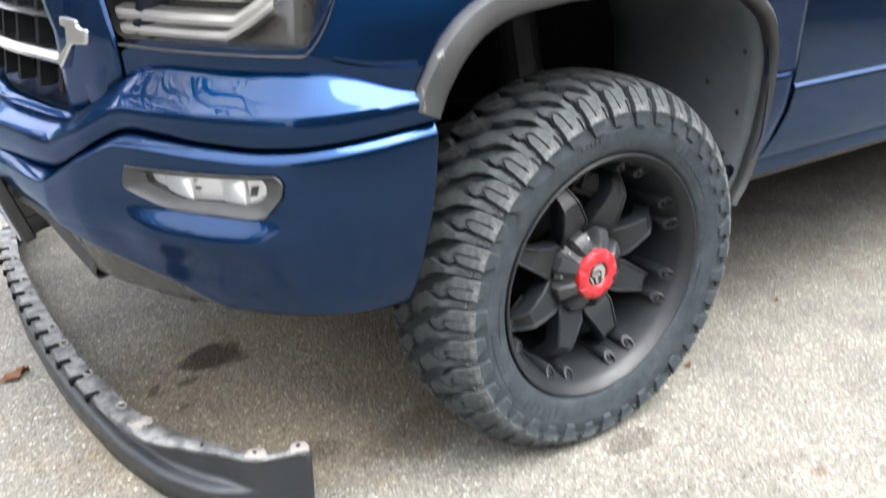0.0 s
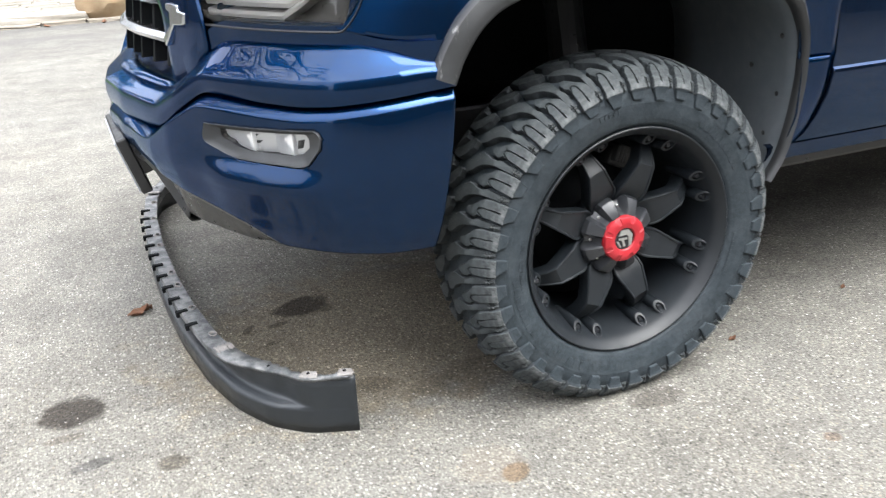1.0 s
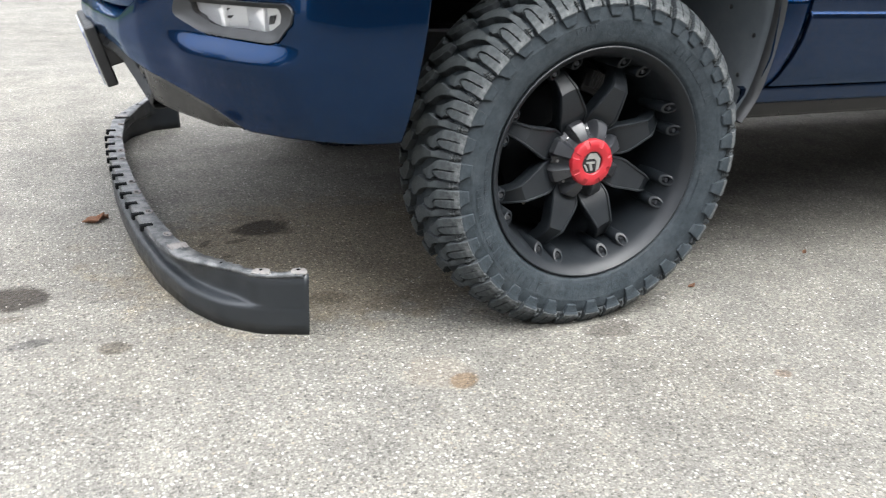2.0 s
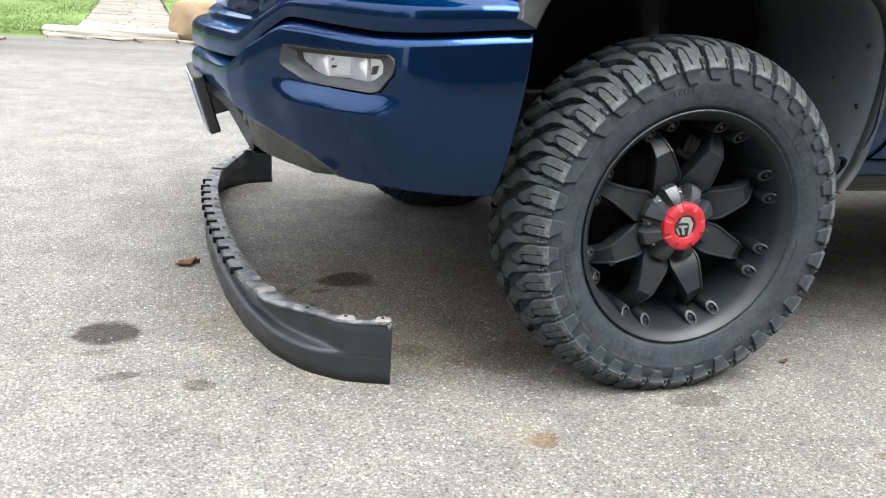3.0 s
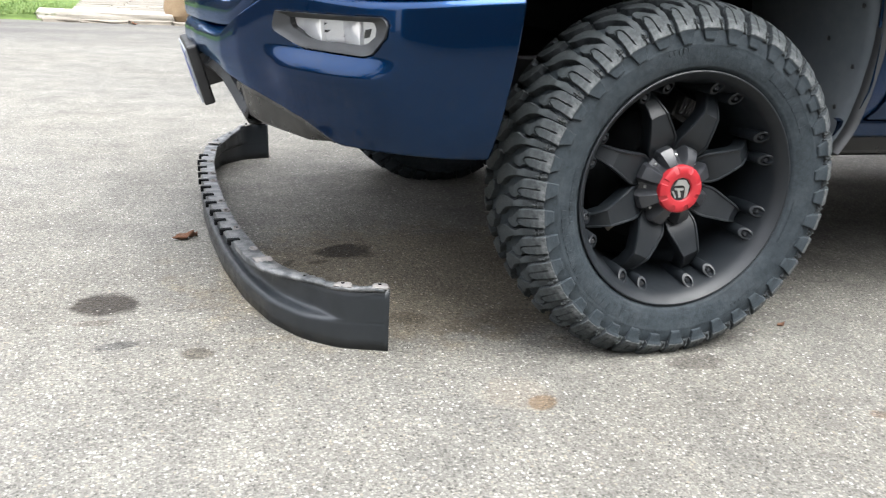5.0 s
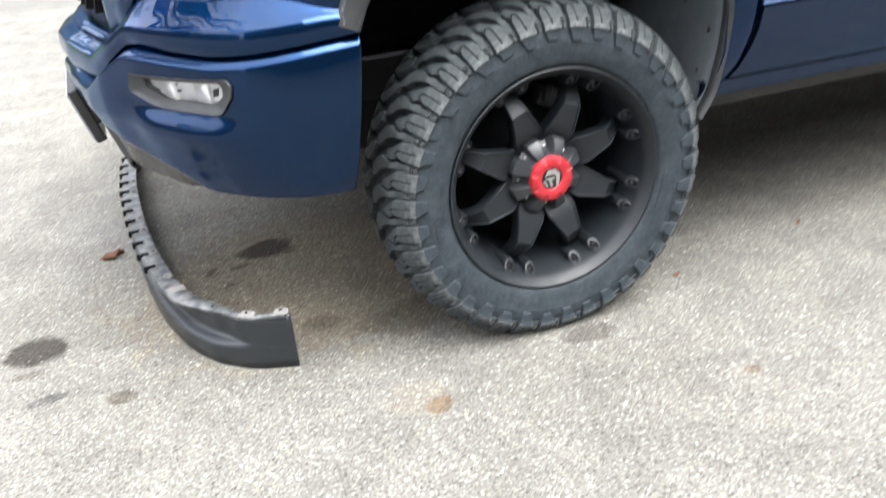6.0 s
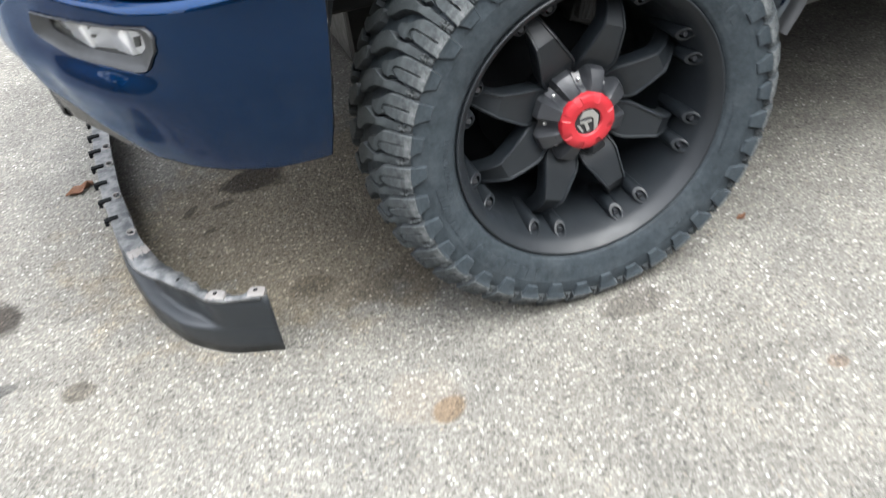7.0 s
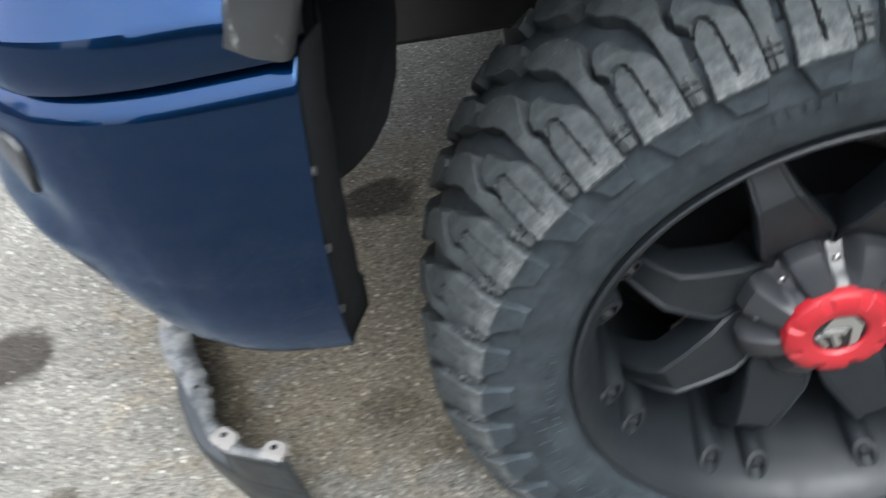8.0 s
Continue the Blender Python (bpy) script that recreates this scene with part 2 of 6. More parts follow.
FLARE = flare_material()
BEZEL = plastic_material("dark_grey_bezel_plastic", (0.036, 0.039, 0.042), 0.5, 0.3, 0.18)
BLACK_PLASTIC = plastic_material("black_plastic", (0.020, 0.021, 0.023), 0.33, 0.15, 0.25, (0.1, 0.1, 0.1))
LAMP_GREY = plastic_material("lamp_housing_grey", (0.075, 0.075, 0.073), 0.3, 0.1, 0.2)
VALANCE_GREY = plastic_material("satin_black_plastic", (0.026, 0.027, 0.028), 0.3, 0.15, 0.3, (0.12, 0.12, 0.12))
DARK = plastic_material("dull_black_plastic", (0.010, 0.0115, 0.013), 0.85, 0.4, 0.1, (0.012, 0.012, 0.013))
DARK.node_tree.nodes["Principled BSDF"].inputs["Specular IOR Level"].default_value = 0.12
LINER = plastic_material("dusty_liner_plastic", (0.145, 0.168, 0.186), 0.8, 0.5, 0.45, (0.25, 0.265, 0.28))
DAM_PLASTIC = plastic_material("charcoal_plastic", (0.023, 0.029, 0.035), 0.36, 0.3, 0.2, (0.11, 0.11, 0.11))
DAM_EDGE = plastic_material("scuffed_dusty_plastic", (0.064, 0.072, 0.078), 0.5, 0.5, 0.8, (0.60, 0.60, 0.59), 24)
SCUFF_WHITE = plastic_material("scraped_white_plastic", (0.36, 0.342, 0.325), 0.75, 0.6, 0.95, (0.22, 0.19, 0.17))
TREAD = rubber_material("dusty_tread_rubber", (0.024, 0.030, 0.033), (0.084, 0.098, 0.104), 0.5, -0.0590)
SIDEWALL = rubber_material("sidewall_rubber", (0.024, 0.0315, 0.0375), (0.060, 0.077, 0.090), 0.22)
GROOVE_SHADE = rubber_material("shaded_groove_rubber", (0.027, 0.031, 0.034), (0.080, 0.092, 0.099), 0.2)
RIM_BLACK = plastic_material("matte_black_wheel_paint", (0.0110, 0.0148, 0.0190), 0.46, 0.2, 0.18, (0.060, 0.073, 0.085))
RIM_BLACK.node_tree.nodes["Principled BSDF"].inputs["Specular IOR Level"].default_value = 0.38
CAP_GREY = plastic_material("satin_dark_cap", (0.036, 0.039, 0.045), 0.32, 0.2, 0.2, (0.12, 0.12, 0.12))
RED = plastic_material("red_plastic", (0.55, 0.012, 0.025), 0.45, 0.2, 0.25, (0.5, 0.12, 0.12))
STEEL = material("bright_steel", (0.6, 0.6, 0.6), 0.28, 1.0)
DULL_STEEL = plastic_material("dull_brake_metal", (0.07, 0.07, 0.07), 0.5, 0.4, 0.5, (0.11, 0.10, 0.09))
TAN_METAL = plastic_material("tan_shield", (0.42, 0.37, 0.30), 0.7, 0.4, 0.4)
CHROME = material("chrome", (0.75, 0.76, 0.78), 0.09, 1.0)
SATIN_CHROME = material("satin_chrome", (0.55, 0.56, 0.58), 0.25, 1.0)
SILVER = material("lamp_reflector", (0.66, 0.665, 0.66), 0.38, 0.75)
FOG_SILVER = material("bright_reflector", (0.84, 0.85, 0.86), 0.22, 0.45)
AMBER = material("amber_plastic", (0.6, 0.18, 0.012), 0.3)
PLATE_WHITE = plastic_material("plate_enamel", (0.62, 0.66, 0.72), 0.35, 0.05, 0.3)
PLATE_BLUE = material("plate_ink", (0.03, 0.06, 0.25), 0.4)
EMBLEM_BLACK = material("emblem_black", (0.01, 0.01, 0.012), 0.2)


def lens_material(name, tint):
    m = material(name)
    t = m.node_tree
    t.nodes.remove(t.nodes["Principled BSDF"])
    clear, gloss, blend = t.nodes.new("ShaderNodeBsdfTransparent"), t.nodes.new("ShaderNodeBsdfGlossy"), t.nodes.new("ShaderNodeMixShader")
    clear.inputs[0].default_value = (*tint, 1)
    gloss.inputs["Roughness"].default_value = 0.03
    fres = t.nodes.new("ShaderNodeFresnel")
    fres.inputs[0].default_value = 1.5
    t.links.new(fres.outputs[0], blend.inputs[0])
    t.links.new(clear.outputs[0], blend.inputs[1]), t.links.new(gloss.outputs[0], blend.inputs[2])
    t.links.new(blend.outputs[0], t.nodes["Material Output"].inputs[0])
    return m


CLEAR_LENS = lens_material("clear_lens", (0.9, 0.91, 0.92))
SMOKED_LENS = lens_material("smoked_lens", (0.80, 0.79, 0.77))
GLASS = material("window_glass", (0.01, 0.012, 0.014), 0.04, 0, 0.6)


def grass_material():
    m = material("grass_blades", (0.07, 0.15, 0.03), 0.6)
    n = Nodes(m)
    r = n.t.nodes.new("ShaderNodeNewGeometry").outputs["Random Per Island"]
    n.set("Base Color", n.ramp(r, (0.0, (0.05, 0.095, 0.016)), (0.5, (0.085, 0.145, 0.028)), (1.0, (0.145, 0.19, 0.05))))
    return m


def soil_material():
    m = material("lawn_soil", (0.08, 0.12, 0.04), 0.95)
    n = Nodes(m)
    n.set("Base Color", n.ramp(n.noise(6, 8, 0.7), (0.3, (0.06, 0.10, 0.018)), (0.6, (0.10, 0.155, 0.032)), (0.8, (0.14, 0.17, 0.055))))
    n.bump(n.noise(60, 5), 0.8, 0.02)
    return m


def stone_material(name, low, high):
    low, high = deep(low), deep(high)
    m = material(name, low, 0.85)
    n = Nodes(m)
    f = n.noise(7, 9, 0.65)
    base = n.mix(n.ramp(f, (0.3, 0.0), (0.7, 1.0)), low, high)
    base = n.mix(n.math("MULTIPLY", n.random(), 0.5), base, tuple(c * 0.6 for c in low))
    n.set("Base Color", n.mix(n.ramp(n.noise(2, 5), (0.5, 0.0), (0.8, 0.35)), base, deep((0.16, 0.15, 0.12))))
    n.bump(n.noise(45, 8, 0.65), 0.6, 0.008)
    return m


ASPHALT = asphalt_material()
GRASS, SOIL = grass_material(), soil_material()
FLAGSTONE = stone_material("flagstone", (0.27, 0.245, 0.20), (0.40, 0.37, 0.31))
CREAM_STONE = stone_material("cream_concrete", (0.62, 0.57, 0.48), (0.82, 0.77, 0.68))
EDGE_STONE = stone_material("edging_stone", (0.27, 0.235, 0.185), (0.44, 0.39, 0.32))
BOULDER = stone_material("tan_sandstone", (0.36, 0.24, 0.13), (0.50, 0.37, 0.22))
BARK = stone_material("bark", (0.07, 0.055, 0.045), (0.13, 0.11, 0.09))
LEAF_DRY = stone_material("dry_leaf", (0.20, 0.085, 0.045), (0.34, 0.16, 0.08))
LEAF_GREEN = stone_material("tree_leaf", (0.05, 0.10, 0.025), (0.09, 0.15, 0.04))
PEBBLE = stone_material("pale_grit", (0.42, 0.40, 0.37), (0.6, 0.58, 0.55))
SHADE_WALL = stone_material("shade_wall_grey", (0.17, 0.165, 0.16), (0.24, 0.232, 0.22))


# ---- mesh helpers ----
def build(name, verts, faces, mat, parent=None, label="", smooth=True):
    me = bpy.data.meshes.new(name)
    me.from_pydata([tuple(v) for v in verts], [], [tuple(f) for f in faces])
    me.materials.append(mat)
    if smooth:
        me.polygons.foreach_set("use_smooth", [True] * len(me.polygons))
    me.update()
    ob = new(name, me)
    ob.parent = parent
    if label:
        tagged(ob, label)
    return ob


def part(name, bm, mat, parent=None, label="", smooth=False):
    bmesh.ops.recalc_face_normals(bm, faces=bm.faces)
    me = bpy.data.meshes.new(name)
    bm.to_mesh(me)
    bm.free()
    me.materials.append(mat)
    if smooth:
        me.polygons.foreach_set("use_smooth", [True] * len(me.polygons))
    ob = new(name, me)
    ob.parent = parent
    if label:
        tagged(ob, label)
    return ob


def thing(name, label, category, at=(0, 0, 0), group="", kind=""):
    ob = new(name)
    ob.empty_display_size = 0.1
    ob.location = at
    return tagged(ob, label, category, group, kind)


def sharp(ob, degrees=35):
    """Smooth shading with hard edges above an angle."""
    bm = bmesh.new()
    bm.from_mesh(ob.data)
    for f in bm.faces:
        f.smooth = True
    for e in bm.edges:
        e.smooth = not (len(e.link_faces) == 2 and e.calc_face_angle(0) > radians(degrees))
    bm.to_mesh(ob.data)
    bm.free()
    return ob


def solid(ob, thick, offset=-1.0):
    mod = ob.modifiers.new("thickness", "SOLIDIFY")
    mod.thickness, mod.offset = thick, offset
    return ob


def bevel(ob, width, segments=2):
    mod = ob.modifiers.new("rounded", "BEVEL")
    mod.width, mod.segments, mod.limit_method, mod.angle_limit = width, segments, "ANGLE", radians(35)
    return ob


def grid(rows, closed=False):
    """Verts and faces of a net of points: a list of equally long rows."""
    n, w = len(rows), len(rows[0])
    verts = [p for r in rows for p in r]
    faces = []
    for i in range(n if closed else n - 1):
        for j in range(w - 1):
            a, b = i * w + j, ((i + 1) % n) * w + j
            faces.append((a, b, b + 1, a + 1))
    return verts, faces


def facing(net, out):
    """Turns the faces of a net so that they look along out."""
    verts, faces = net
    turned = []
    for f in faces:
        a, b, c = (Vector(verts[k]) for k in f[:3])
        turned.append(f if (b - a).cross(c - a).dot(Vector(out)) > 0 else f[::-1])
    return verts, turned


def lathe(profile, n=96):
    """Turns (y, r) round the y axis."""
    rows = []
    for k in range(n):
        a = 2 * math.pi * k / n
        rows.append([(r * math.cos(a), y, r * math.sin(a)) for y, r in profile])
    return grid(rows, True)


def box_bm(bm, x0, x1, y0, y1, z0, z1, m=None):
    made = bmesh.ops.create_cube(bm, size=1)["verts"]
    for v in made:
        v.co = Vector(((x0 + x1) / 2 + v.co.x * (x1 - x0), (y0 + y1) / 2 + v.co.y * (y1 - y0), (z0 + z1) / 2 + v.co.z * (z1 - z0)))
        if m is not None:
            v.co = m @ v.co
    return made


def tube_bm(bm, a, b, r0, r1=None, n=10):
    a, b = Vector(a), Vector(b)
    m = Matrix.Translation((a + b) / 2) @ (b - a).to_track_quat("Z", "Y").to_matrix().to_4x4()
    bmesh.ops.create_cone(bm, cap_ends=True, segments=n, radius1=r0, radius2=r0 if r1 is None else r1, depth=(b - a).length, matrix=m)


def smoothed(values, rounds):
    """Softens a row of numbers or vectors, with its ends held."""
    v = [np.array(a, float) for a in values]
    for _ in range(rounds):
        v = [v[0]] + [0.25 * v[i - 1] + 0.5 * v[i] + 0.25 * v[i + 1] for i in range(1, len(v) - 1)] + [v[-1]]
    return v


def resample(points, n, rounds=0):
    """n points at even steps along a polyline."""
    p = np.array(points, float)
    s = np.r_[0, np.cumsum(np.linalg.norm(np.diff(p[:, :2], axis=0), axis=1))]
    at = np.linspace(0, s[-1], n)
    out = np.stack([np.interp(at, s, p[:, k]) for k in range(p.shape[1])], 1)
    return np.array(smoothed(out, rounds)) if rounds else out


def dense_rows(rows, times=3):
    """A net of points with more rows between, on smooth curves."""
    a = np.array(rows, float)
    out = []
    for i in range(len(a) - 1):
        p0, p1, p2, p3 = a[max(0, i - 1)], a[i], a[i + 1], a[min(len(a) - 1, i + 2)]
        for k in range(times):
            t = k / times
            out.append(0.5 * (2 * p1 + (p2 - p0) * t + (2 * p0 - 5 * p1 + 4 * p2 - p3) * t * t + (3 * p1 - p0 - 3 * p2 + p3) * t ** 3))
    return [[tuple(p) for p in r] for r in out + [a[-1]]]


# ---- ground ----
def ground_sheet():
    bm = bmesh.new()
    bmesh.ops.create_grid(bm, x_segments=1, y_segments=1, size=300)
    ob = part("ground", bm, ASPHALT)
    return tagged(ob, "worn pale grey asphalt with oil spots and a rust mark", "road", kind="structure")


ground_sheet()

# ---- pickup truck ----
TRUCK = thing("pickup_truck", "dark metallic blue pickup truck with its front air dam taken off", "pickup truck")
MID = 0.945  # y of the centre line

# Stations along the bumper, from the wheel side to the centre: x, y, height of the crease, of the shelf's lower edge,
# the shelf's depth, the height of its top, the height of the painted skin's lower edge.
HALF = [
    (-0.462, -0.063, 0.842, 0.880, 0.003, 0.884, 0.492),
    (-0.520, -0.061, 0.838, 0.884, 0.010, 0.892, 0.492),
    (-0.580, -0.055, 0.832, 0.880, 0.038, 0.912, 0.493),
    (-0.640, -0.040, 0.826, 0.876, 0.056, 0.925, 0.494),
    (-0.700, -0.012, 0.820, 0.873, 0.060, 0.926, 0.495),
    (-0.760, 0.045, 0.816, 0.872, 0.060, 0.926, 0.494),
    (-0.830, 0.140, 0.820, 0.871, 0.060, 0.925, 0.492),
    (-0.880, 0.230, 0.825, 0.868, 0.060, 0.924, 0.503),
    (-0.905, 0.290, 0.824, 0.866, 0.058, 0.918, 0.511),
    (-0.950, 0.385, 0.772, 0.816, 0.048, 0.852, 0.534),
    (-0.985, 0.500, 0.712, 0.768, 0.055, 0.800, 0.562),
    (-1.006, 0.580, 0.707, 0.768, 0.060, 0.792, 0.577),
    (-1.044, 0.750, 0.705, 0.768, 0.060, 0.790, 0.583),
    (-1.064, 0.945, 0.705, 0.768, 0.060, 0.790, 0.586),
]
ST = resample(HALF, 90, 3)
FULL = np.array([list(r) for r in ST] + [[r[0], 2 * MID - r[1], *r[2:]] for r in ST[-2::-1]])
TAN = np.gradient(FULL[:, :2], axis=0)
TAN /= np.linalg.norm(TAN, axis=1)[:, None]
INW = np.stack([-TAN[:, 1], TAN[:, 0]], 1)  # towards the truck
if INW[0][1] < 0:
    INW = -INW


# The painted skin would reach down to FOOT; it is cut away higher up where the valance and the opening lie.
FOOT = FULL[:, 6].copy()
for i in range(len(FULL)):
    FULL[i, 6] += float(np.interp(min(i, len(FULL) - 1 - i), (30.5, 36.5, 42, 48, 54, 60, 66, 72, 89), (0, 0.036, 0.046, 0.048, 0.043, 0.039, 0.041, 0.042, 0.042)))


def on_plan(i, d, z, pull=0.0):
    x, y = FULL[i, :2] + INW[i] * d
    return (x - pull, y, z)


def corner_pull(i, z):
    """The rear edge of the bumper slants forward towards its foot."""
    k = min(i, len(FULL) - 1 - i)
    return 0.115 * max(0.0, 0.842 - z) * max(0.0, 1 - k / 14)


def lower_depth(i, z):
    """How far the painted lower skin lies inside the plan at a height."""
    zc, zb = FULL[i, 2], FOOT[i]
    f = min(1.0, max(0.0, (zc - z) / (zc - zb)))
    k = min(i, len(FULL) - 1 - i) / 89.0
    foot = 0.050 - 0.004 * min(1, k / 0.14) - 0.016 * min(1, max(0, (k - 0.35) / 0.3))
    top = 0.019 * max(0.0, 1 - (zc - z) / 0.026) ** 1.7
    q = min(i, len(FULL) - 1 - i)
    wide = math.exp(-((q - 31) / 11.5) ** 4)
    rise = min(1.0, max(0.0, (0.694 - z) / 0.046))
    fall = min(1.0, max(0.0, (0.648 - z) / 0.085))
    scoop = 0.0135 * wide * rise * (0.5 + 0.5 * math.cos(math.pi * fall)) - 0.011 * wide * math.exp(-((z - 0.698) / 0.03) ** 2)
    swell = float(np.interp(q, (16, 24, 32, 40, 50, 57, 64, 72, 82), (0.0, 0.007, 0.011, 0.020, 0.029, 0.029, 0.019, 0.008, 0.0)))
    swell *= min(1.0, (zc - z) / 0.022) ** 0.7 * (1 - 0.40 * max(0.0, (f - 0.5) / 0.5))
    return top - swell - scoop - 0.006 * math.sin(math.pi * min(1, f * 1.6)) * (f < 0.625) + foot * max(0.0, (f - 0.18) / 0.82) ** 3.4


FOG = [(-0.891, 0.767), (-0.735, 0.774), (-0.727, 0.768), (-0.724, 0.758), (-0.727, 0.736), (-0.749, 0.700), (-0.765, 0.694), (-0.855, 0.696), (-0.868, 0.701), (-0.892, 0.722), (-0.896, 0.732)]
FOG_LENS = [(-0.879, 0.756), (-0.752, 0.763), (-0.747, 0.752), (-0.748, 0.735), (-0.762, 0.719), (-0.775, 0.714), (-0.842, 0.713), (-0.856, 0.718), (-0.877, 0.737)]


def inside(p, poly):
    x, y = p
    hit = False
    for (x0, y0), (x1, y1) in zip(poly, poly[1:] + poly[:1]):
        if (y0 > y) != (y1 > y) and x < (x1 - x0) * (y - y0) / (y1 - y0) + x0:
            hit = not hit
    return hit


def at_x(x, z, off=0.0, far=False):
    """A point of the lower skin where the plan passes x; off metres proud of it."""
    xs = ST[:, 0]
    i = int(np.clip(np.searchsorted(-xs, -x) - 1, 0, len(xs) - 2))
    f = float((x - xs[i]) / (xs[i + 1] - xs[i]))
    a, b = (Vector(on_plan(k, lower_depth(k, z) - off, z)) for k in (i, i + 1))
    p = a.lerp(b, f)
    return (p.x, 2 * MID - p.y if far else p.y, p.z)


def lower_bumper():
    steps = 72
    rows = []
    for i in range(len(FULL)):
        zc, zb = FULL[i, 2], FULL[i, 6]
        row = [on_plan(i, 0.05, zc - 0.004), on_plan(i, 0.03, zc - 0.002)]
        for j in range(steps + 1):
            f = j / steps
            z = zc - 0.001 - (zc - zb) * (f ** 1.15)
            row.append(on_plan(i, lower_depth(i, z), z, corner_pull(i, z)))
        row.append(on_plan(i, lower_depth(i, zb) + 0.006, zb - 0.004, corner_pull(i, zb)))
        row.append(on_plan(i, lower_depth(i, zb) + 0.03, zb + 0.0, corner_pull(i, zb)))
        rows.append(row)
    verts, faces = grid(dense_rows(rows))
    hole = [(1.012 * (x + 0.815) - 0.815, 1.012 * (z - 0.733) + 0.733) for x, z in FOG]
    keep = []
    wide = len(rows[0]) - 1
    for k, f in enumerate(faces):
        c = np.mean([verts[j] for j in f], axis=0)
        x = float(np.interp((k // wide + 0.5) / 3, np.arange(len(FULL)), FULL[:, 0]))
        if not inside((x, c[2]), hole):
            keep.append(f)
    ob = build("lower_bumper", verts, keep, PAINT, TRUCK, "dark blue painted lower bumper skin")
    solid(ob, 0.004, -1)
    # rear return flange, dark
    for far in (False, True):
        i = len(FULL) - 1 if far else 0
        rows = []
        for j in range(15):
            z = 0.838 - 0.345 * j / 14
            p = corner_pull(i, z)
            d = lower_depth(i, z)
            wave = 0.006 * math.sin(j * 1.9)
            rows.append([on_plan(i, d + 0.004, z, p + 0.002), on_plan(i, d + 0.05 + wave, z, p - 0.012), on_plan(i, d + 0.085 + wave, z + 0.01, p - 0.006)])
        solid(build("inner_flange", *grid(rows), DARK, TRUCK, "black inner edge of the bumper"), 0.003)
    for z in (0.57, 0.66, 0.745):
        bm = bmesh.new()
        tube_bm(bm, (-0.468 - corner_pull(0, z), -0.055 + lower_depth(0, z), z), (-0.460 - corner_pull(0, z), -0.056 + lower_depth(0, z), z), 0.004)
        part("bumper_clip", bm, DULL_STEEL, TRUCK)


def seam(x):
    """Height of the joint between bumper and fender."""
    return 0.935 + 0.02 * max(0.0, (-0.55 - max(x, -0.68)) / 0.09) ** 1.5


def upper_bumper():
    rows = []
    for i in range(len(FULL)):
        _, _, zc, zs, dep, zt, _ = FULL[i]
        prof = [(0.05, zc - 0.006), (0.034, zc + 0.001), (0.012, zc + 0.002), (0.004, zc + 0.005), (0.001, zc + 0.013), (-0.001, (zc + zs) / 2), (0.0, zs - 0.009), (0.002, zs - 0.003), (0.006 + dep * 0.03, zs + 0.001)]
        for k in range(1, 6):
            f = k / 5
            prof.append((0.006 + dep * (0.03 + 0.97 * f), zs + 0.001 + (zt - zs) * f ** 1.1))
        front = min(1.0, max(0.0, (min(i, len(FULL) - 1 - i) / 89.0 - 0.60) / 0.12))
        lift = 0.046 * (1 - front) + 0.004 * front
        x = FULL[i, 0]
        rear = min(1.0, max(0.0, (x + 0.74) / 0.06))
        lift += (seam(x) - 0.002 - zt - lift) * rear * rear * (3 - 2 * rear)
        prof.append((0.011 + dep, zt + 0.004))
        prof.append((0.008 + dep + 0.02 * front, zt + lift))
        prof.append((0.018 + dep + 0.05 * front, zt + lift + 0.0005))
        rows.append([on_plan(i, d, z) for d, z in prof])
    ob = build("upper_bumper", *grid(dense_rows(rows)), PAINT, TRUCK, "dark blue upper bumper with a bright shelf")
    sharp(ob, 33)
    solid(ob, 0.004, -1)


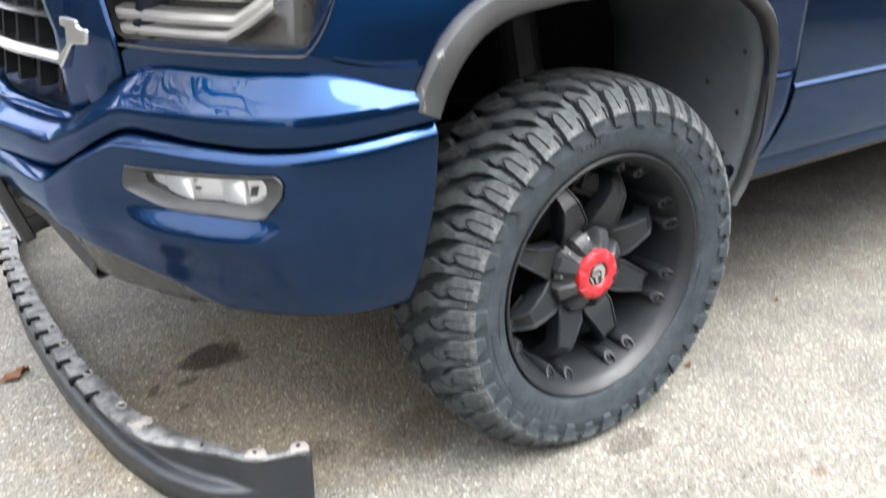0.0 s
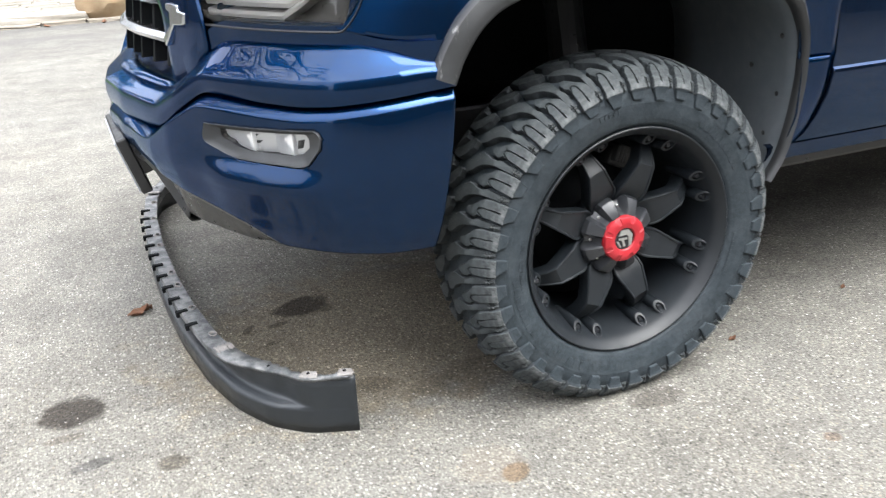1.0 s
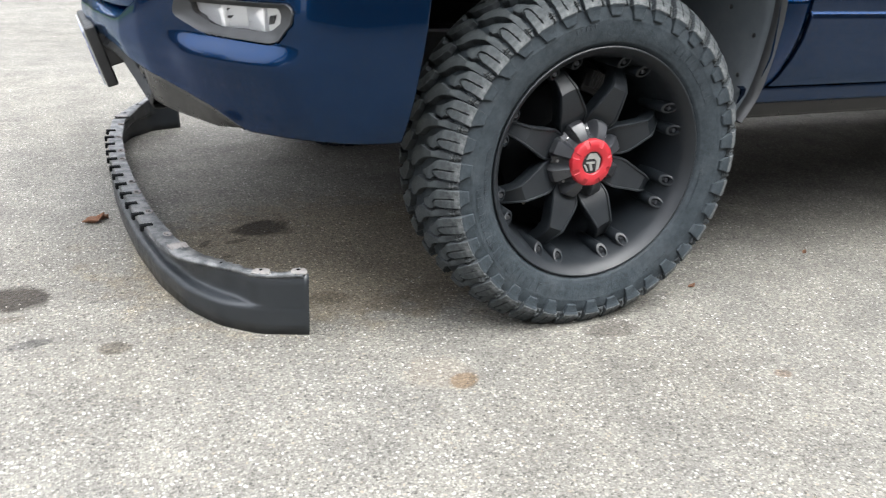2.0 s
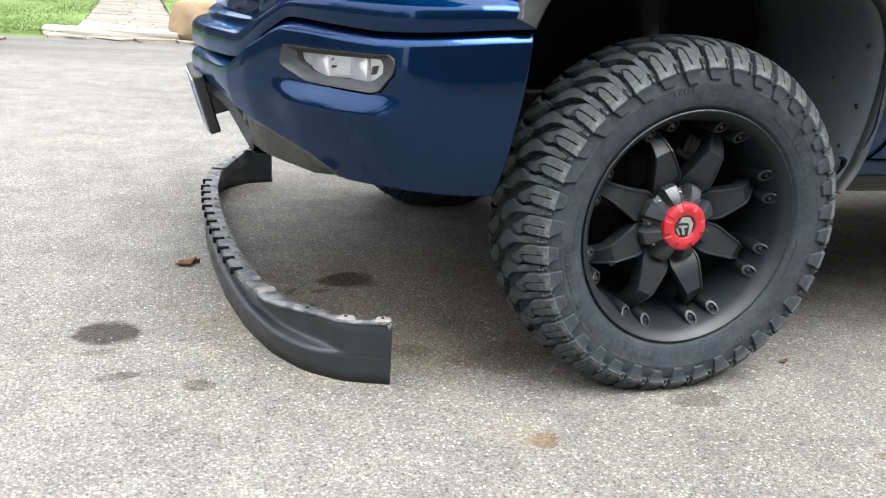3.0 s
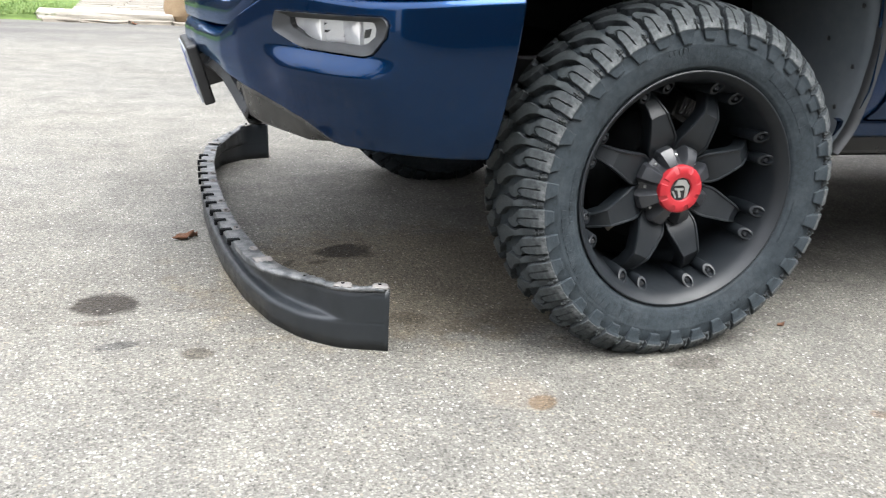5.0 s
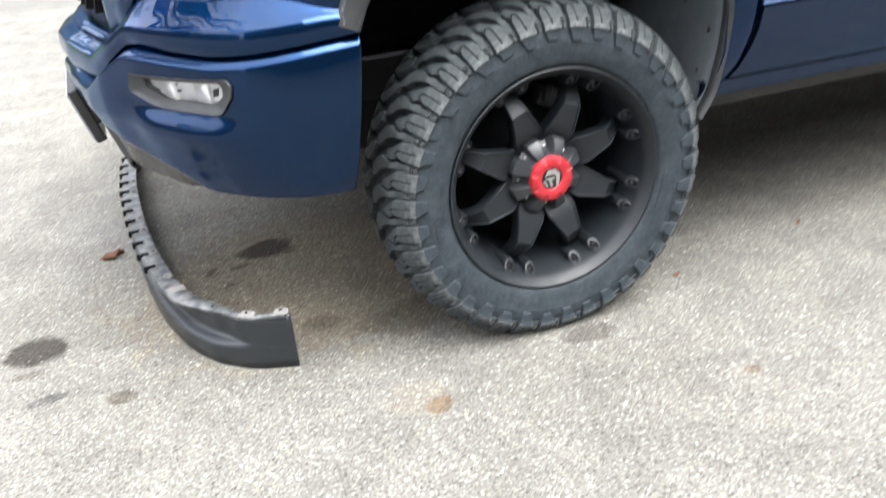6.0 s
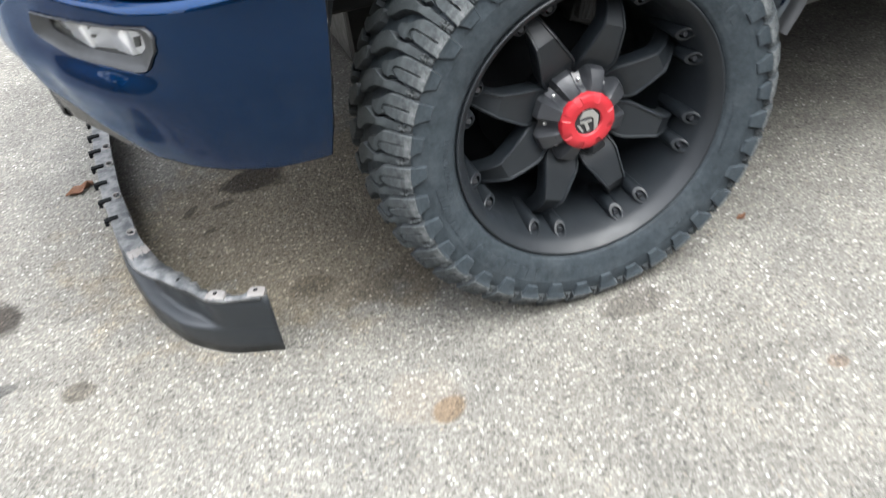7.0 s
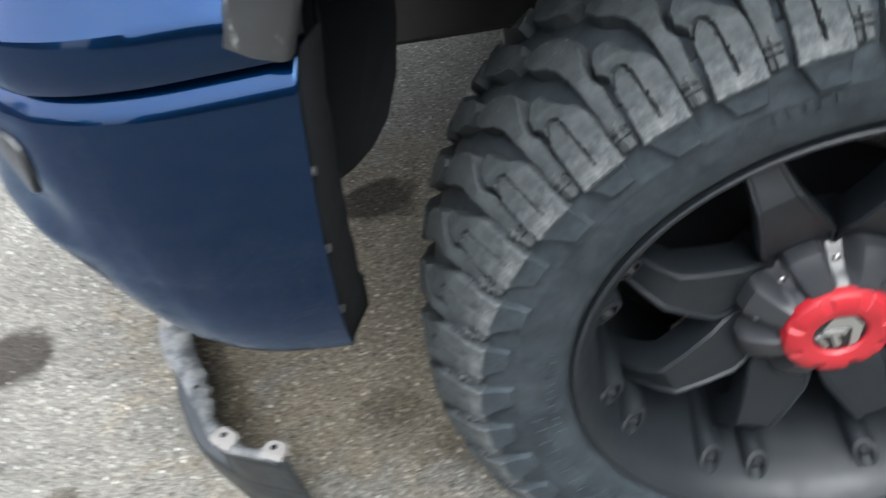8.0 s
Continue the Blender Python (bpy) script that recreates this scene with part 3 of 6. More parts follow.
def fog_lamp(far=False):
    def loop(poly, off, grow=1.0):
        cx, cz = -0.815, 0.733
        return [at_x(cx + (x - cx) * grow, cz + (z - cz) * grow, off, far) for x, z in poly]

    def dense(poly):
        out = []
        for a, b in zip(poly, poly[1:] + poly[:1]):
            for k in range(5):
                out.append((a[0] + (b[0] - a[0]) * k / 5, a[1] + (b[1] - a[1]) * k / 5))
        return [tuple(v) for v in resample(out + out[:1], 60)[:-1]]

    outer, inner = dense(FOG), dense(FOG_LENS)
    k = min(range(len(inner)), key=lambda j: (inner[j][0] - outer[0][0]) ** 2 + (inner[j][1] - outer[0][1]) ** 2)
    inner = inner[k:] + inner[:k]
    mid = [(0.5 * (a[0] + b[0]), 0.5 * (a[1] + b[1])) for a, b in zip(outer, inner)]
    near = [(0.12 * a[0] + 0.88 * b[0], 0.12 * a[1] + 0.88 * b[1]) for a, b in zip(outer, inner)]
    loops = [loop(outer, -0.006, 1.012), loop(outer, 0.003, 1.012), loop(outer, 0.005, 1.0), loop(outer, 0.002, 0.972), loop(mid, -0.006), loop(near, -0.010), loop(inner, -0.012), loop(inner, -0.03)]
    loops = [l + l[:1] for l in loops]
    body = sharp(build("fog_lamp", *grid(loops), BEZEL, TRUCK, "fog lamp in a grey plastic bezel"), 40)
    lens = loop(inner, -0.015)
    c = tuple(np.mean(lens, axis=0))
    build("fog_lens", *facing((lens + [c], [(i, (i + 1) % len(lens), len(lens)) for i in range(len(lens))]), (-0.8, 0.6 if far else -0.6, 0)), CLEAR_LENS, body, "clear fog lamp lens").visible_shadow = False
    # stepped bright reflector behind the lens
    rows = []
    for a in range(41):
        x = -0.894 + 0.152 * a / 40
        row = []
        for b in range(13):
            z = 0.708 + 0.058 * b / 12
            f = a / 40
            step = 0.014 * abs(((f * 2.5) % 1.0) - 0.45) + 0.006 * (int(f * 5) % 2)
            row.append(at_x(x, z, -0.030 + step + 0.012 * (b / 12 - 0.5) ** 2, far))
        rows.append(row)
    build("fog_reflector", *grid(rows), FOG_SILVER, body, "bright stepped reflector", False)
    for x0, x1, z0, z1 in ((-0.852, -0.833, 0.744, 0.752), (-0.850, -0.830, 0.729, 0.738), (-0.806, -0.800, 0.727, 0.732), (-0.794, -0.789, 0.729, 0.736), (-0.772, -0.764, 0.728, 0.749)):
        bm = bmesh.new()
        vs = [bm.verts.new(at_x(x, z, off, far)) for off in (-0.034, -0.022) for x, z in ((x0, z0), (x1, z0 + 0.003), (x1 + 0.004, z1), (x0 + 0.003, z1 - 0.003))]
        for q in ((4, 5, 6, 7), (0, 1, 5, 4), (1, 2, 6, 5), (2, 3, 7, 6), (3, 0, 4, 7)):
            bm.faces.new([vs[k] for k in q])
        part("lamp_facet", bm, BEZEL, body)


def lower_valance():
    n = len(FULL)

    def lip_z(i):
        """Height of the bar under the lower opening, which climbs towards the number plate."""
        return float(np.interp(min(i, n - 1 - i), (54, 60, 66, 72, 89), (0.496, 0.540, 0.578, 0.592, 0.592)))

    # dark backing behind the lower opening
    rows = [[on_plan(i, 0.10, 0.665), on_plan(i, 0.08, lip_z(i) + 0.05), on_plan(i, 0.10, lip_z(i) + 0.004), on_plan(i, 0.22, lip_z(i))] for i in range(50, n - 50, 2)]
    solid(build("lower_grille", *grid(rows), DARK, TRUCK, "black lower grille backing"), 0.004)
    for far in (False, True):
        rows = []
        for k in range(0, 24):
            i = 31 + k
            z1 = FULL[i, 6]
            z0 = min(z1 - 0.003, float(np.interp(i, (31, 38, 45, 54), (0.4915, 0.482, 0.489, 0.502))))
            back = 0.010 * min(1.0, k / 6)
            d0 = lower_depth(i, z1)
            h = min(0.013, (z1 - z0) * 0.3)
            face = d0 + back
            prof = [(d0 + 0.03, z1 + 0.010), (d0 + 0.003, z1 + 0.002), (d0, z1 - 0.001), (face, z1 - h), (face + 0.001, z1 - h - 0.003), (face + 0.020, z0 + 0.006), (face + 0.026, z0), (face + 0.09, z0 + 0.004), (face + 0.13, z0 + 0.012)]
            j = n - 1 - i if far else i
            rows.append([on_plan(j, d, z) for d, z in prof])
        ob = build("valance", *grid(rows), VALANCE_GREY, TRUCK, "black plastic valance under the bumper")
        solid(ob, 0.004)
        sharp(ob, 25)
        # end face of the valance, beside the opening
        j = n - 1 - 54 if far else 54
        z1 = FULL[54, 6]
        d0 = lower_depth(54, z1)
        face = d0 + 0.010
        v = [on_plan(j, d, z) for d, z in ((d0, z1), (face, z1 - 0.013), (face + 0.024, 0.503), (face + 0.10, 0.506), (face + 0.10, z1))]
        solid(build("valance_end", v, [tuple(range(5))], VALANCE_GREY, TRUCK, "", False), 0.006, 0)
        # hooked clip in the corner of the opening
        bm = bmesh.new()
        j = n - 1 - 57 if far else 57
        a, b = (Vector(on_plan(j, d, 0.572)) for d in (0.012, 0.075))
        tube_bm(bm, a, b, 0.013, 0.010, 12)
        box_bm(bm, -0.006, 0.006, -0.010, 0.010, -0.045, 0.0, Matrix.Translation(a.lerp(b, 0.35)))
        part("clip_head", bm, EMBLEM_BLACK, TRUCK)
    # bar under the lower opening
    rows = [[on_plan(i, d, lip_z(i) + z) for d, z in ((0.10, -0.006), (0.040, -0.012), (0.022, -0.010), (0.016, -0.002), (0.024, 0.022), (0.034, 0.030), (0.080, 0.034))] for i in range(54, n - 54)]
    sharp(solid(build("lower_lip", *grid(rows), VALANCE_GREY, TRUCK, "black plastic bar under the lower opening"), 0.004), 30)


def number_plate():
    # leaning forward at its top edge
    m = Matrix.Translation((-1.036, MID, 0.477)) @ Matrix.Rotation(radians(-17), 4, "Y")
    w, h = 0.152 + 0.03, 0.155
    bm = bmesh.new()
    box_bm(bm, 0.004, 0.034, -w, w, -0.004, h + 0.004, m)
    box_bm(bm, 0.02, 0.090, -w * 0.96, w * 0.96, 0.045, h - 0.02, m)
    ob = part("plate_bracket", bm, BLACK_PLASTIC, TRUCK, "black plastic number plate bracket")
    bevel(ob, 0.005)
    bm = bmesh.new()
    box_bm(bm, -0.001, 0.003, -w + 0.012, w - 0.012, 0.004, h - 0.004, m)
    plate = part("number_plate", bm, PLATE_WHITE, ob, "white and blue number plate")
    bm = bmesh.new()
    for y0, y1, z0, z1 in ((-0.12, -0.07, 0.045, 0.105), (-0.055, -0.005, 0.045, 0.105), (0.01, 0.06, 0.045, 0.105), (0.075, 0.12, 0.045, 0.105), (-0.1, 0.1, 0.12, 0.137), (-0.07, 0.07, 0.014, 0.028)):
        box_bm(bm, -0.0025, -0.001, y0, y1, z0, z1, m)
    part("plate_bars", bm, PLATE_BLUE, ob)


def front_point(y, z, inset):
    """A point on the front of the truck at y, set back from the plan."""
    ys = FULL[:, 1]
    x = float(np.interp(y, ys, FULL[:, 0]))
    return (x + inset + 0.22 * max(0, z - 0.80) * 0.6, y, z)


def sweep(path, section, mat, name, parent, label=""):
    """Moves a closed section (across, out) along a path of (point, side, out) frames."""
    rows = []
    for p, side, out in path:
        rows.append([tuple(Vector(p) + Vector(side) * a + Vector(out) * b) for a, b in section + section[:1]])
    verts, faces = grid(rows)
    w = len(section) + 1
    faces.append(tuple(range(w - 1))), faces.append(tuple(len(verts) - w + k for k in range(w - 1)))
    return build(name, verts, faces, mat, parent, label, False)


def grille():
    back = [[front_point(y, z, 0.10) for z in (0.80, 0.95, 1.15, 1.22)] for y in np.linspace(0.34, 2 * MID - 0.34, 31)]
    base = solid(build("grille", *grid(back), EMBLEM_BLACK, TRUCK, "black grille with chrome bars"), 0.01)
    # painted surround: a U that rises on both sides
    half = [(MID, 0.812), (0.75, 0.812), (0.60, 0.812), (0.52, 0.814), (0.472, 0.824), (0.418, 0.872), (0.376, 0.930), (0.352, 1.0), (0.338, 1.09), (0.334, 1.2)]
    half = [tuple(v) for v in resample(half, 40, 1)]
    line = [(2 * MID - y, z) for y, z in half[::-1]] + half[1:]
    path = []
    for k, (y, z) in enumerate(line):
        a, b = line[max(0, k - 1)], line[min(len(line) - 1, k + 1)]
        t = Vector((0, b[0] - a[0], b[1] - a[1])).normalized()
        side = Vector((0, -t.z, t.y))
        if side.dot(Vector((0, MID - y, 1.15 - z))) > 0:
            side = -side
        path.append((front_point(y, z, 0.045 + 0.030 * min(1.0, max(0.0, (z - 0.83) / 0.06))), side, (-1, 0, 0)))
    ob = sweep(path, [(0.000, -0.05), (0.000, -0.012), (0.004, -0.004), (0.012, 0.006), (0.030, 0.0), (0.038, -0.02), (0.038, -0.06)], PAINT, "grille_surround", TRUCK, "dark blue frame round the grille")
    sharp(ob, 40)
    # chrome frame with stepped corner brackets
    for z0, z1, name, mat in ((0.897, 0.924, "chrome_bar", SATIN_CHROME), (0.980, 0.994, "chrome_bar", SATIN_CHROME), (1.10, 1.12, "chrome_bar", CHROME)):
        rows = []
        for y in np.linspace(0.505, 2 * MID - 0.505, 41):
            rows.append([front_point(y, z0, 0.085), front_point(y, z0 + 0.003, 0.052), front_point(y, (z0 + z1) / 2, 0.045), front_point(y, z1 - 0.003, 0.056), front_point(y, z1, 0.09)])
        sharp(build(name, *grid(rows), mat, base, "bright chrome grille bar"), 30)
    for far in (False, True):
        f = (lambda y: 2 * MID - y) if far else (lambda y: y)
        bm = bmesh.new()
        outline = [(0.508, 0.897), (0.476, 0.938), (0.468, 0.948), (0.422, 0.951), (0.420, 0.978), (0.450, 0.981), (0.452, 0.993), (0.486, 0.996), (0.508, 0.994), (0.508, 0.980), (0.488, 0.976), (0.486, 0.946), (0.520, 0.918)]
        top = [bm.verts.new(front_point(f(y), z, 0.032)) for y, z in outline]
        low = [bm.verts.new(front_point(f(y), z, 0.062)) for y, z in outline]
        bm.faces.new(top), bm.faces.new(low)
        for k in range(len(outline)):
            bm.faces.new((top[k], top[k - 1], low[k - 1], low[k]))
        bevel(part("corner_bracket", bm, SATIN_CHROME, base, "stepped chrome corner bracket"), 0.003)
    for k in range(-5, 6):
        y = MID + k * 0.094
        bm = bmesh.new()
        for z0, z1 in ((0.842, 0.897), (0.924, 0.980), (0.994, 1.10)):
            if abs(y - MID) > 0.49 and z0 < 0.95:
                continue
            vs = [bm.verts.new(front_point(y + s * 0.007, z, ins)) for s in (-1, 1) for z in (z0, z1) for ins in (0.062, 0.11)]
            for q in ((0, 1, 3, 2), (4, 5, 7, 6), (0, 2, 6, 4), (0, 1, 5, 4), (2, 3, 7, 6)):
                bm.faces.new([vs[i] for i in q])
        part("grille_fin", bm, DARK, base)


def headlight(far=False):
    n = len(FULL)

    def p(i, d, z):
        lean = max(0.0, (i - 30) / 16) * 30.0 * max(0.0, z - 0.957)
        k = int(i + lean)
        q = Vector(on_plan(k, d, z)).lerp(Vector(on_plan(k + 1, d, z)), i + lean - k)
        return (q[0], 2 * MID - q[1] if far else q[1], z)

    lo, hi = 11, 46  # stations: rear end to grille end
    top = 1.20

    def span(k):
        """The lamp's lower edge curls up at its rear end."""
        return 0.957 + 0.095 * max(0.0, 1 - (k - lo) / 5.5) ** 1.6

    def depth(z):
        return 0.062 + 0.10 * max(0.0, z - 0.95) + 0.35 * max(0.0, z - 0.95) ** 2

    rows = []
    for k in range(lo, hi + 1):
        rows.append([p(k, depth(z) - 0.004 + 0.012 * (j == 0), z) for j, z in enumerate(np.linspace(span(k), top, 14))])
    lens = build("headlight", *facing(grid(rows), (-0.7, 0.7 if far else -0.7, 0.1)), SMOKED_LENS, TRUCK, "large headlamp behind a smoked clear lens")
    lens.visible_shadow = False
    # housing behind
    rows = [[p(k, depth(z) + 0.05, z) for z in np.linspace(0.952, top, 10)] for k in range(lo + 1, hi + 1)]
    build("lamp_housing", *grid(rows), LAMP_GREY, lens, "grey lamp housing")
    # layered reflector fins, following a bend that rises to the rear
    fins = ((0.976, 0.020, 21, 45), (0.999, 0.026, 20, 45), (1.040, 0.032, 19, 45), (1.085, 0.036, 18, 45))
    for z0, h, a, b in fins:
        rows = []
        for k in range(a, b + 1):
            rise = 0.055 * max(0.0, (a + 7 - k) / 7)
            z = z0 + rise
            rows.append([p(k, depth(z) + 0.046, z - 0.004), p(k, depth(z) + 0.014, z), p(k, depth(z) + 0.012, z + h * 0.35), p(k, depth(z) + 0.016, z + h * 0.7), p(k, depth(z) + 0.04, z + h * 0.95)])
        sharp(build("reflector_fin", *grid(rows), SILVER, lens, "silver stepped reflector"), 30)
    rows = [[p(k, depth(z) + 0.006, z) for z in (1.008, 1.022, 1.045, 1.075)] for k in range(12, 15)]
    build("side_marker", *grid(rows), AMBER, lens, "amber side marker")
    # black gasket edge
    rows = []
    for k in range(lo, hi + 1):
        z = span(k)
        rows.append([p(k, depth(z) + 0.004, z - 0.004), p(k, depth(z) - 0.0045, z - 0.002), p(k, depth(z) - 0.0045, z + 0.001), p(k, depth(z) + 0.004, z + 0.002)])
    build("lamp_gasket", *grid(rows), BLACK_PLASTIC, lens)
    # painted strip between lamp and grille
    rows = []
    for k in range(hi - 1, hi + 14):
        low = float(ST[k, 5]) + 0.003
        rows.append([p(k, depth(z) - 0.004 + 0.03 * max(0.0, 0.945 - z), z) for z in np.linspace(low, 1.22, 14)])
    solid(build("lamp_surround", *grid(rows), PAINT, TRUCK, "dark blue panel between lamp and grille"), 0.003)


ARCH = [(-0.462, 0.845), (-0.455, 0.862), (-0.439, 0.901), (-0.410, 0.945), (-0.368, 0.979), (-0.310, 1.002), (-0.20, 1.016), (0.0, 1.020), (0.20, 1.012), (0.32, 0.985), (0.405, 0.93), (0.445, 0.85), (0.455, 0.75), (0.448, 0.65), (0.430, 0.56), (0.395, 0.500)]


def arch_frames(n=90):
    line = resample(ARCH, n, 2)
    out = []
    for k in range(n):
        a, b = line[max(0, k - 1)], line[min(n - 1, k + 1)]
        t = (b - a) / np.linalg.norm(b - a)
        out.append((line[k], np.array((-t[1], t[0])), k / (n - 1)))
    return out


def skin_y(x, z):
    """The truck's side, a gentle bulge; y at a place. In front it follows the bumper's shelf."""
    y = -0.052
    if x < -0.462:
        k = np.interp(-x, -ST[:, 0], np.arange(len(ST)))
        y = float(np.interp(k, np.arange(len(ST)), ST[:, 1] + ST[:, 4])) + 0.008
    tilt = 0.23 * min(1.0, max(0.0, (-0.22 - x) / 0.22)) * max(0.0, z - 0.94 - 0.02 * min(1.0, max(0.0, (x + 0.5) / 0.2)))
    return y + tilt + 0.10 * max(0.0, z - 1.10) ** 2 - 0.008 * math.exp(-((z - 1.02) / 0.12) ** 2) * min(1, max(0, (x + 0.60) / 0.1)) * (1.0 if x > -0.44 else min(1.0, max(0.0, (z - 0.932) / 0.07)))


def mirror_y(far):
    return (lambda y: 2 * MID - y) if far else (lambda y: y)


def fender(far=False):
    f = mirror_y(far)
    line = arch_frames()
    # skin above the arch, from the lamp to the door
    xs = np.unique(np.r_[np.linspace(-0.668, -0.6172, 12), np.linspace(-0.6165, 0.553, 106)])
    outer = np.array([p + (0.030 - 0.018 * min(1, max(0, (k - 0.5) / 0.25))) * nrm for p, nrm, k in line])
    rows = []
    for x in xs:
        if x < -0.485:
            zb = seam(x)
        else:
            ok = outer[outer[:, 1] > 0.45]
            best = [np.interp(0, [a[0] - x, b[0] - x], [a[1], b[1]]) for a, b in zip(ok[:-1], ok[1:]) if (a[0] - x) * (b[0] - x) <= 0]
            zb = max(best) if best and x < 0.36 else (max(best) if best else 0.555)
            if x > 0.440:
                zb = 0.80
        top = 1.26 if x > -0.617 else max(zb + 0.002, 0.955 + 0.15 * max(0.0, (x + 0.672) / 0.055) ** 2.2)
        rows.append([(x, f(skin_y(x, z)), z) for z in np.linspace(zb, top, 26)])
    ob = build("front_fender", *grid(rows), PAINT, TRUCK, "dark blue front fender")
    solid(ob, 0.003, 1 if far else -1)
    # tail of the fender, which narrows to a point between the flare and the door
    low = [q for q in outer if q[0] > 0.3 and q[1] < 0.9][::-1]
    rows = []
    for z in np.linspace(0.492, 0.80, 24):
        x0 = float(np.interp(z, [q[1] for q in low], [q[0] for q in low])) - 0.012
        x1 = max(x0 + 0.004, float(np.interp(z, (0.49, 0.53, 0.57, 0.62, 0.70, 0.80), (0.408, 0.452, 0.498, 0.530, 0.548, 0.5525))))
        door = float(np.interp(z, (0.50, 0.578, 0.60, 0.65, 0.70, 0.744, 0.80), (0.020, 0.004, -0.010, -0.026, -0.040, -0.049, -0.052)))
        near = -0.052 + 0.03 * max(0.0, (0.66 - z) / 0.16)
        rows.append([(x0 + (x1 - x0) * k / 6, f(near + (door - near) * (k / 6) ** 1.3 + (0.006 if k == 6 else 0.0)), z) for k in range(7)])
    solid(build("fender_tail", *grid(rows), PAINT, TRUCK, "dark blue tail of the front fender"), 0.003, 1 if far else -1)
    # flare: a grey band with a rolled inner edge
    rows = []
    for p, nrm, k in line:
        w = 0.052 - 0.034 * min(1.0, max(0.0, (k - 0.50) / 0.25))
        back = 1.0 - 0.55 * min(1.0, max(0.0, (k - 0.55) / 0.2))
        def at(off, y):
            q = p + nrm * off
            return (q[0], f(y), q[1])
        b = skin_y(p[0], p[1]) - 0.004 + 0.03 * max(0.0, (k - 0.72) / 0.28)
        rows.append([at(w + 0.001, b + 0.012), at(w, b - 0.004), at(w - 0.005, b - 0.012), at(w * 0.5, b - 0.018), at(0.007, b - 0.016), at(0.001, b - 0.011), at(-0.001, b), at(0.002, b + 0.035 * back), at(0.012, b + 0.045 * back)])
    verts, faces = grid(rows)
    w = len(rows[0])
    faces.append(tuple(range(w)))
    faces.append(tuple(len(verts) - w + k for k in range(w)))
    ob = sharp(build("wheel_arch_flare", verts, faces, FLARE, TRUCK, "grey textured plastic wheel arch flare"), 40)
    # liner
    rows = []
    lo = resample([(-0.500, 0.665), (-0.492, 0.76), (-0.478, 0.838)], 8)
    full = [(a, None) for a in lo] + [(p + nrm * 0.018, None) for p, nrm, _ in line]
    for q, _ in full:
        row = []
        for j, y in enumerate((-0.028, 0.02, 0.08, 0.16, 0.26, 0.36, 0.46)):
            c = np.array((0.0, 0.42))
            sag = 0.010 * math.sin(q[0] * 23 + j) * (j > 0)
            v = q + (q - c) * (0.015 * (j > 0)) + np.array((sag, sag)) * 0.5
            row.append((v[0], f(y + max(0, 0.02 * (q[1] < 0.62))), v[1]))
        rows.append(row)
    solid(build("wheel_liner", *grid(rows), LINER, TRUCK, "dusty black wheel arch liner"), 0.004)
    # flap of the liner behind the bumper's corner
    flap = [(-0.505, 0.84), (-0.503, 0.70), (-0.502, 0.600), (-0.480, 0.612), (-0.455, 0.632), (-0.434, 0.660), (-0.418, 0.70), (-0.409, 0.75), (-0.404, 0.80), (-0.40, 0.86)]
    v = [(x, f(0.15 + 0.04 * math.sin(9 * z)), z) for x, z in flap]
    solid(build("liner_flap", v, [tuple(range(len(v)))], DARK, TRUCK, "black liner flap behind the bumper", False), 0.004)
    # inner wall
    rows = []
    for q, _ in full[4:-12]:
        rows.append([(q[0] * s, f(0.455), 0.72 + (max(q[1], 0.72) - 0.72) * s) for s in (1.04, 0.6, 0.0)])
    build("inner_wing", *grid(rows), DARK, TRUCK, "black inner wing")
    for x, y, z in ((0.452, 0.02, 0.845), (0.462, 0.03, 0.70), (0.440, 0.04, 0.60), (0.41, 0.05, 0.535), (0.455, 0.12, 0.76), (0.455, 0.13, 0.9)):
        bm = bmesh.new()
        bmesh.ops.create_icosphere(bm, subdivisions=2, radius=0.0065, matrix=Matrix.Translation((x, f(y), z)) @ Matrix.Diagonal((0.45, 1, 1, 1)))
        part("liner_clip", bm, BLACK_PLASTIC, TRUCK)


